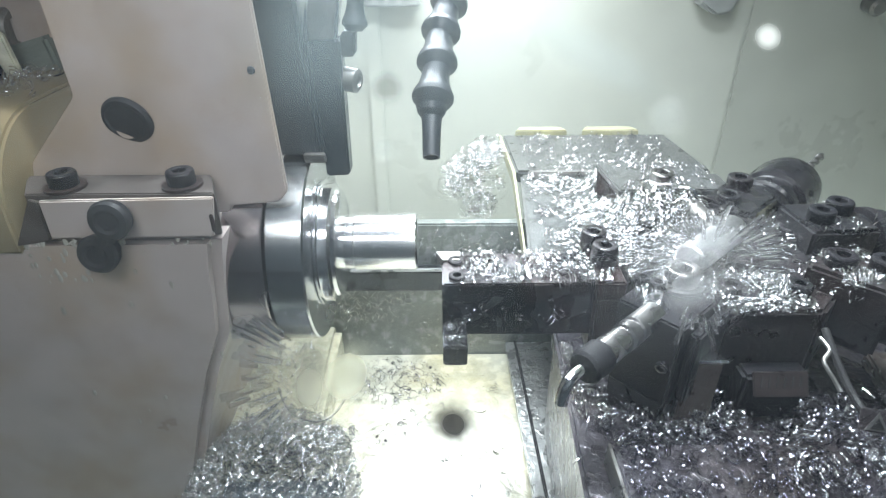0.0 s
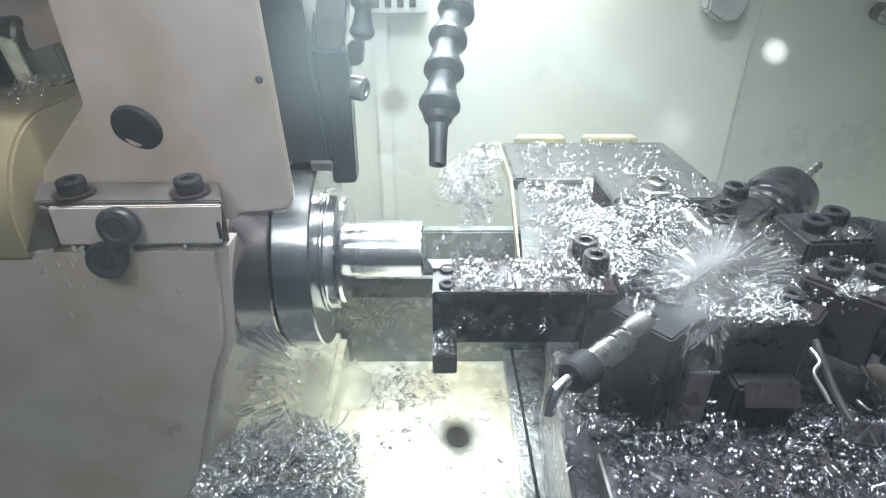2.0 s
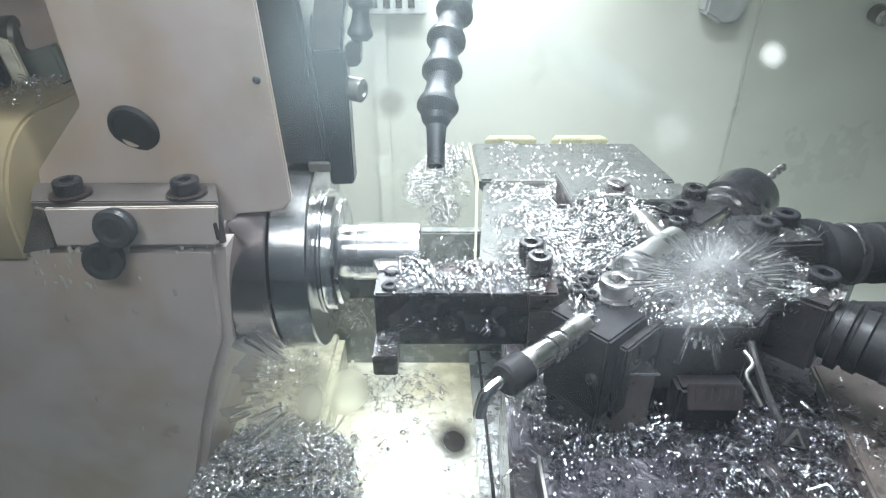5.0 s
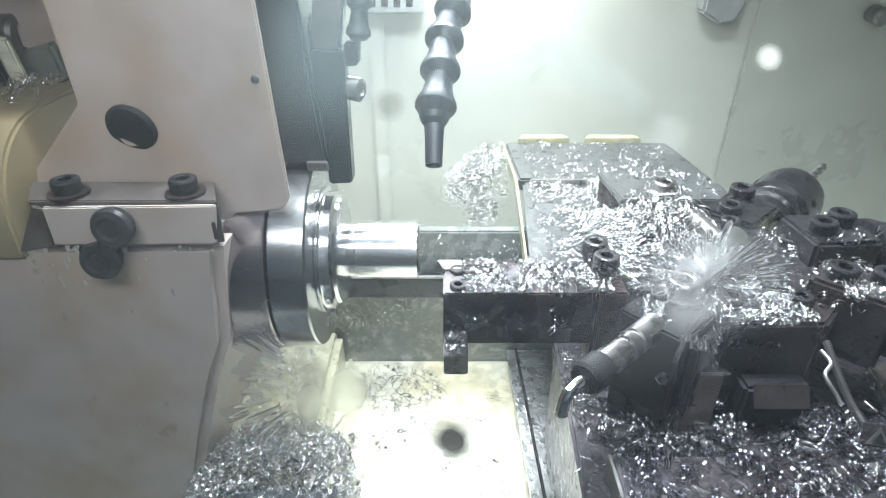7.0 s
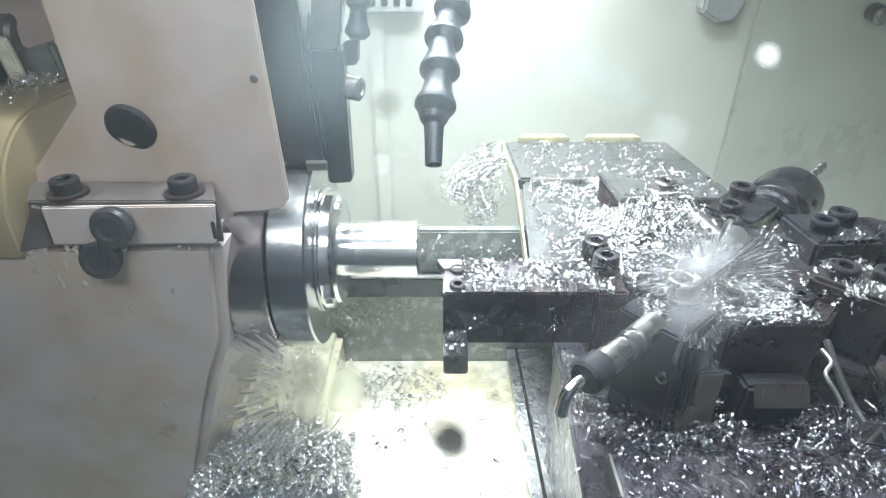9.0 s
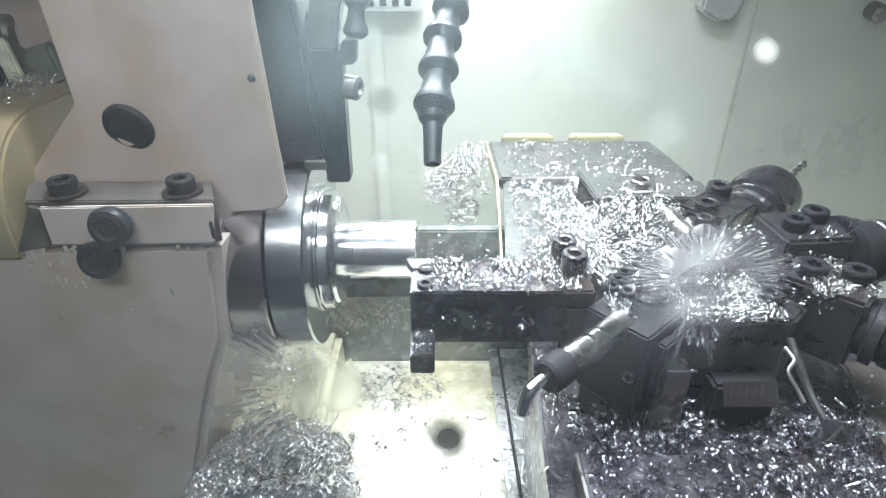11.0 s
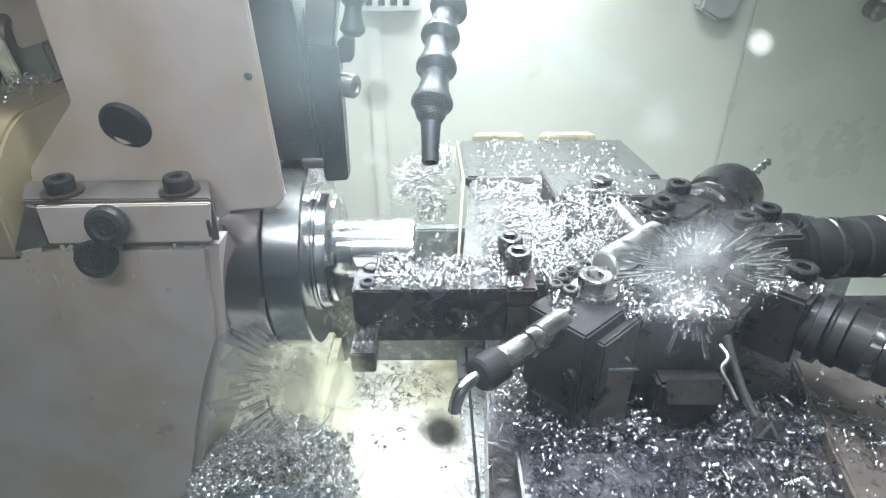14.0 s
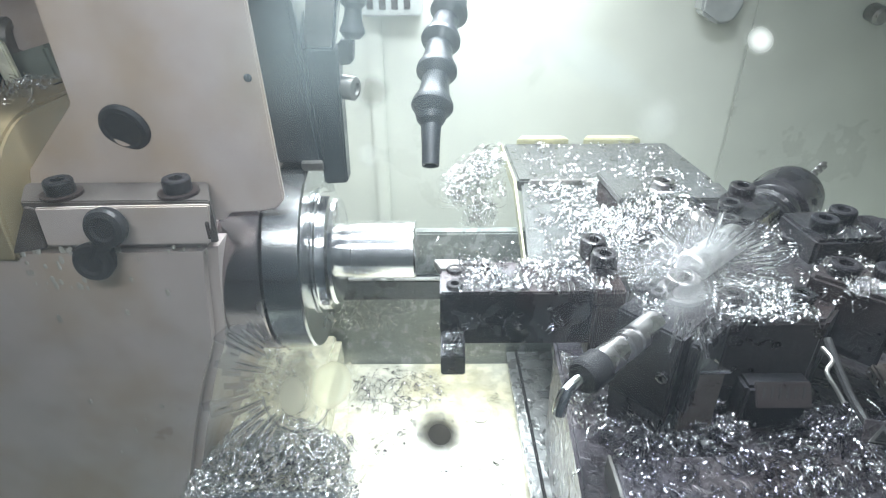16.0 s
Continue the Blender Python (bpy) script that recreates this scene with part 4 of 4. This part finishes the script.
riding(curls("chips", 420, patch(0.235, 0.36, -0.155, -0.024, -0.0655, 0.004, 1.3), M_CHIP, "chips scattered on the brown cover", seed=19, size=(0.0008, 0.0030)))
riding(curls("chips", 700, patch(0.074, 0.125, -0.075, -0.005, -0.0745, 0.012, 1.6), M_CHIP, "bright chips beside the slide edge", seed=9, size=(0.0008, 0.0026)))
riding(curls("chips", 14, patch(0.066, 0.095, -0.10, -0.07, -0.074, 0.004, 1), M_CHIP, "long open turnings hanging over the slide edge", seed=23, size=(0.004, 0.009), turns=(0.4, 0.9)))
riding(curls("chips", 190, patch(0.084, 0.25, -0.155, -0.058, -0.068, 0.010, 1.0), M_CHIP, "small wound steel springs of swarf on the slide", seed=31, size=(0.0009, 0.0015), turns=(3, 7)))
riding(curls("chips", 60, patch(0.098, 0.165, 0.0, 0.06, -0.002, 0.005, 1.0), M_CHIP, "small wound steel springs of swarf on the turret", seed=32, size=(0.0009, 0.0015), turns=(3, 7)))
riding(curls("chips", 1700, patch(0.134, 0.186, -0.054, 0.034, -0.0115, 0.008, 1.4, -0.35), M_CHIP, "bright wet swarf washed over the turret face", seed=51, size=(0.0010, 0.0034)))
riding(curls("chips", 380, patch(0.098, 0.140, -0.062, -0.020, -0.0045, 0.0030, 2, 0.05), M_CHIP, "fine chips on the boring bar block", seed=61, size=(0.0006, 0.0018)))
riding(curls("chips", 700, patch(0.084, 0.160, -0.158, -0.092, -0.0620, 0.008, 1.4, -0.2), M_CHIPDARK, "oily curls heaped on the cover plate", seed=62, size=(0.0008, 0.0030)))
riding(curls("chips", 260, patch(0.202, 0.232, -0.050, -0.016, 0.0005, 0.005, 1.4, -0.1), M_CHIP, "fine wet chips on the low bar holder", seed=63, size=(0.0006, 0.0020)))
riding(curls("chips", 150, patch(0.130, 0.200, 0.092, 0.138, -0.0096, 0.003, 1.6, 0.0), M_CHIP, "chips scattered on the rear tool post", seed=64, size=(0.0010, 0.0030)))
riding(curls("chips", 60, patch(0.215, 0.248, 0.002, 0.036, 0.0045, 0.004, 1.4), M_CHIP, "bright wet turnings caught on the tool holders", seed=52, size=(0.0012, 0.0040), turns=(0.4, 1.4)))
curls("chips", 5200, clump((-0.098, -0.070, -0.130), (0.050, 0.060, 0.040), power=0.3), M_CHIP, "heap of fine bright swarf under the headstock", seed=10, size=(0.0008, 0.0026))
curls("chips", 1500, patch(-0.175, -0.060, -0.057, 0.000, -0.1495, 0.006, 1.2, -1), M_CHIPDARK, "dark wet swarf round the foot of the heap", seed=53, size=(0.0012, 0.0036))
curls("chips", 520, lambda g: (g.uniform(-0.075, 0.075), 0.1235, -0.06 - 0.055 * g.random() ** 0.7), M_CHIP, "bright chips running down the splash plate", seed=54, size=(0.0008, 0.0026), turns=(0.3, 1.2))
curls("chips", 240, lambda g: (g.uniform(-0.092, -0.020) - 0.012 * g.random(), 0.1175, -0.106 - 0.040 * g.random() ** 1.3), M_CHIP, "bright streaming chips under the rail", seed=65, size=(0.0012, 0.0044), turns=(0.2, 0.9))
curls("chips", 900, clump((-0.1311, 0.0451, -0.150), (0.034, 0.070, 0.010), power=0.7), M_CHIP, "wet chips washed against the headstock", seed=11, size=(0.0008, 0.0032))
curls("chips", 12, patch(-0.055, 0.05, -0.03, 0.085, -0.1855, 0.0006, 1, -2), M_CHIPDARK, "long thin turnings lying on the wet chute", seed=41, size=(0.004, 0.009), turns=(0.25, 0.6), rise=0.12)
curls("chips", 110, patch(-0.06, 0.05, -0.03, 0.09, -0.1855, 0.0012, 1, 0.15, 40), M_CHIPDARK, "scattered chips drifting on the chute", seed=42, size=(0.0010, 0.0026), rise=0.3)
curls("chips", 300, clump((-0.0408, 0.0840, -0.1855), (0.042, 0.030, 0.002), power=0.8), M_CHIPDARK, "a few chips floating on the chute", seed=12, size=(0.0012, 0.0034))
curls("chips", 420, lambda g: (g.uniform(-0.09, 0.07), 0.1205, g.uniform(-0.18, -0.06)), M_CHIP, "fine chips in the coolant film", seed=13, size=(0.0004, 0.0011))
curls("chips", 170, patch(-0.26, -0.188, -0.022, 0.030, 0.0886, 0.004), M_CHIP, "chips on the yellowed ledge", seed=14, size=(0.001, 0.003))


# ---- window between the camera and the work ----
WIN = Matrix.Translation((0, -0.2858 + 0.11 * 0.8660, 0.165 - 0.11 * 0.5)) @ pose(0, 0, 0, 60, 0, 0)
window = thing("window_1", WIN.translation, "clear door window with dirty coolant, splashes and a painted haze", "window", kind="structure")
bm = bmesh.new()
bm.faces.new([bm.verts.new(WIN @ Vector((u, v, 0))) for u, v in ((-0.30, -0.12), (0.30, -0.12), (0.30, 0.30), (-0.30, 0.30))])
part("pane", bm, M_HAZEPANE, window, "greasy window pane with painted haze").visible_shadow = False
for x0, x1, y0, y1 in ((-0.315, 0.315, -0.135, -0.1205), (-0.315, 0.315, 0.3005, 0.315), (-0.315, -0.3005, -0.12, 0.30), (0.3005, 0.315, -0.12, 0.30)):
    part("window_frame", box(x0, x1, y0, y1, -0.008, 0.008, 0.002, WIN), M_RUBBER, window, "black rubber window frame")


def splash(u, v, radius, a0, a1, ribs, seed, label, squash=0.8, height=0.00030, hollow=0.25):
    """A sheet of coolant that hit the pane and runs outward in ribs; one clear body."""
    g = random.Random(seed)
    seg, rings = ribs * 10, 10
    bm = bmesh.new()
    bend = [g.uniform(-0.25, 0.25) for _ in range(ribs + 1)]
    reach = [g.uniform(0.55, 1.12) for _ in range(ribs + 1)]
    inner = [g.uniform(0.8, 1.6) for _ in range(ribs + 1)]
    tall = [g.uniform(0.5, 1.2) for _ in range(ribs + 1)]
    front, back = [], []
    for i in range(seg + 1):
        f = i / seg
        k = f * ribs
        j = int(min(k, ribs - 1))
        ridge = (0.5 - 0.5 * math.cos(6.2832 * k)) ** 1.4
        cf, cb = [], []
        for q in range(rings + 1):
            p = q / rings
            a = radians(a0 + (a1 - a0) * (f + bend[j] * p * ridge / ribs))
            lo = hollow * inner[j]
            r = radius * (lo + (max(reach[j], lo + 0.15) - lo) * p)
            body = math.sin(math.pi * p ** 0.7) ** 1.3 if 0 < p < 1 else 0
            x, y = u + r * math.cos(a), v + r * math.sin(a) * squash
            cf.append(bm.verts.new((x, y, -0.000503 - height * body * ridge * tall[j])))
            cb.append(bm.verts.new((x, y, -0.00050)))
        front.append(cf)
        back.append(cb)
    for i in range(seg):
        for q in range(rings):
            bm.faces.new((front[i][q], front[i + 1][q], front[i + 1][q + 1], front[i][q + 1]))
            bm.faces.new((back[i][q], back[i][q + 1], back[i + 1][q + 1], back[i + 1][q]))
        for q in (0, rings):
            bm.faces.new((front[i][q], back[i][q], back[i + 1][q], front[i + 1][q]))
    for i in (0, seg):
        for q in range(rings):
            bm.faces.new((front[i][q], front[i][q + 1], back[i][q + 1], back[i][q]))
    bmesh.ops.transform(bm, matrix=WIN, verts=bm.verts)
    sp = thing("coolant_splash", (WIN @ Vector((u, v, 0))), label, "splash", "splashes on the window")
    ob = part("sheet", bm, M_WATER, sp)
    ob.data.set_sharp_from_angle(angle=radians(60))
    ob.visible_shadow = False
    return sp


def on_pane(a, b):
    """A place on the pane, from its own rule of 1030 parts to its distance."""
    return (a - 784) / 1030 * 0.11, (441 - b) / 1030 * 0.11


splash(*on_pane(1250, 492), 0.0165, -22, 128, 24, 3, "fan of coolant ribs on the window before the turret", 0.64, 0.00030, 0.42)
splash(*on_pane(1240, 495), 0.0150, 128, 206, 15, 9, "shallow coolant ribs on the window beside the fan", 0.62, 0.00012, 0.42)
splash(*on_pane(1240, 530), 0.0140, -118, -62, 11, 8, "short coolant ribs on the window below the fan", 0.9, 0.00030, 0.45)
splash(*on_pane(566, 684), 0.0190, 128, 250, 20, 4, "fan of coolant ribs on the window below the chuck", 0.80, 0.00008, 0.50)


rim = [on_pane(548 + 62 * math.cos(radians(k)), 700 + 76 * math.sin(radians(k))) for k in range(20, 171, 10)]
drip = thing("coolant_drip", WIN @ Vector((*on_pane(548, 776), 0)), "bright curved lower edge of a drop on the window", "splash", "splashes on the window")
part("edge", tube([WIN @ Vector((u, v, -0.0009)) for u, v in rim], 0.00022, 8), M_WATER, drip)


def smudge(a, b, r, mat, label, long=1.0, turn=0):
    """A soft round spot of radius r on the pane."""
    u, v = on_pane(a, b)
    bm = bmesh.new()
    bmesh.ops.create_circle(bm, cap_ends=True, segments=24, radius=1)
    me = bpy.data.meshes.new("glass_spot")
    bm.to_mesh(me)
    bm.free()
    me.materials.append(mat)
    ob = new("glass_spot", me)
    ob.parent = window
    ob.matrix_basis = Matrix.Translation(-WIN.translation) @ WIN @ pose(u, v, 0.0009 + 0.00008 * len(window.children), 0, 0, turn) @ Matrix.Diagonal((r * long, r, 1, 1))
    ob.visible_shadow = False
    return tagged(ob, label)


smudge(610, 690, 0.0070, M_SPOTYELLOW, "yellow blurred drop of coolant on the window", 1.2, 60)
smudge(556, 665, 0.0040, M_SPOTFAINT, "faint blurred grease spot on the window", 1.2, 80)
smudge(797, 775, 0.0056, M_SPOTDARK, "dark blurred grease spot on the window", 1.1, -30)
# Painted haze: brightens the column and wall below the lamp glow.
smudge(720, 70, 0.030, M_SPOTBROAD, "broad painted haze of the lamp glow on the window", 1.5, 0)
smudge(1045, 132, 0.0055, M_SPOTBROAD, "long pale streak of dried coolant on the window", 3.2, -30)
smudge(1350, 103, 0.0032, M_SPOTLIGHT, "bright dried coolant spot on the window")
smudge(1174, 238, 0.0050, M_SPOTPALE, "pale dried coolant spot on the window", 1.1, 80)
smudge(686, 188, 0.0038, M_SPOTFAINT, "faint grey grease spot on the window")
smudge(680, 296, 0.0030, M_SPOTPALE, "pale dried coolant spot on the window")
# White painted for the bright bar seen blurred through the drop.
smudge(1252, 462, 0.0040, M_SPOTWHITE, "painted white heart of the splash, for the bar behind it", 1.9, 48)
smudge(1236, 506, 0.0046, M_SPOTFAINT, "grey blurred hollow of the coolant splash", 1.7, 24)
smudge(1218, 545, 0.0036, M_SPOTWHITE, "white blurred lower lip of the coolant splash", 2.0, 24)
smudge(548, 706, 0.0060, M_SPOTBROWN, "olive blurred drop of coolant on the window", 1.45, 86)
# Painted haze for the brightness that the ribs and drop refract.
smudge(1245, 490, 0.0135, M_SPOTHAZE, "painted pale haze round the coolant splash", 1.3, 20)
smudge(1205, 468, 0.0062, M_SPOTHAZE, "painted white lens of coolant on the window", 1.7, 42)
# Painted haze that lifts the blacks of the tool faces behind.
smudge(1150, 560, 0.0150, M_SPOTTHIN, "thin painted veil of haze before the dark tools", 1.6, 10)
# More painted haze, over the upper left of the pane.
smudge(600, 60, 0.016, M_SPOTBROAD, "painted haze of the lamp glow high on the window", 1.6, 60)

# ---- moves ----
def slide_rows():
    """Seconds and metres along the spindle."""
    far = -0.0458
    rows = [(0, 0.0), (0.6, 0.0), (1.1, 0.0), (1.3, -0.0012)]
    rows += [(t / 10, -0.0093 * (t / 10 - 1.17)) for t in range(15, 60, 5)]
    rows += [(6.0, -0.0448), (6.2, far), (6.4, far), (6.5, -0.0395), (6.6, -0.0240), (6.7, -0.0100), (6.8, -0.0018), (6.9, 0.0), (7.1, 0.0), (8.0, 0.0), (9.1, 0.0), (9.4, -0.0006)]
    rows += [(t / 10, -0.0093 * (t / 10 - 9.29)) for t in range(100, 141, 5)]
    rows += [(14.2, -0.0455), (14.35, -0.0455), (14.4, -0.0440), (14.5, -0.0310), (14.6, -0.0170), (14.7, -0.0040), (14.8, 0.0), (15.0, 0.0), (16.0, 0.0)]
    return rows


def motions():
    rows = slide_rows()
    for ob in MOVING:
        b = ob.location.copy()
        walk(ob, [(t, pose(b.x + s, b.y, b.z)) for t, s in rows])
    for ob, x in ((spindle, -0.125), (work, -0.056)):
        walk(ob, [(i / 15, pose(x, 0, 0, (i * 76) % 360)) for i in range(16 * 15 + 1)])


motions()
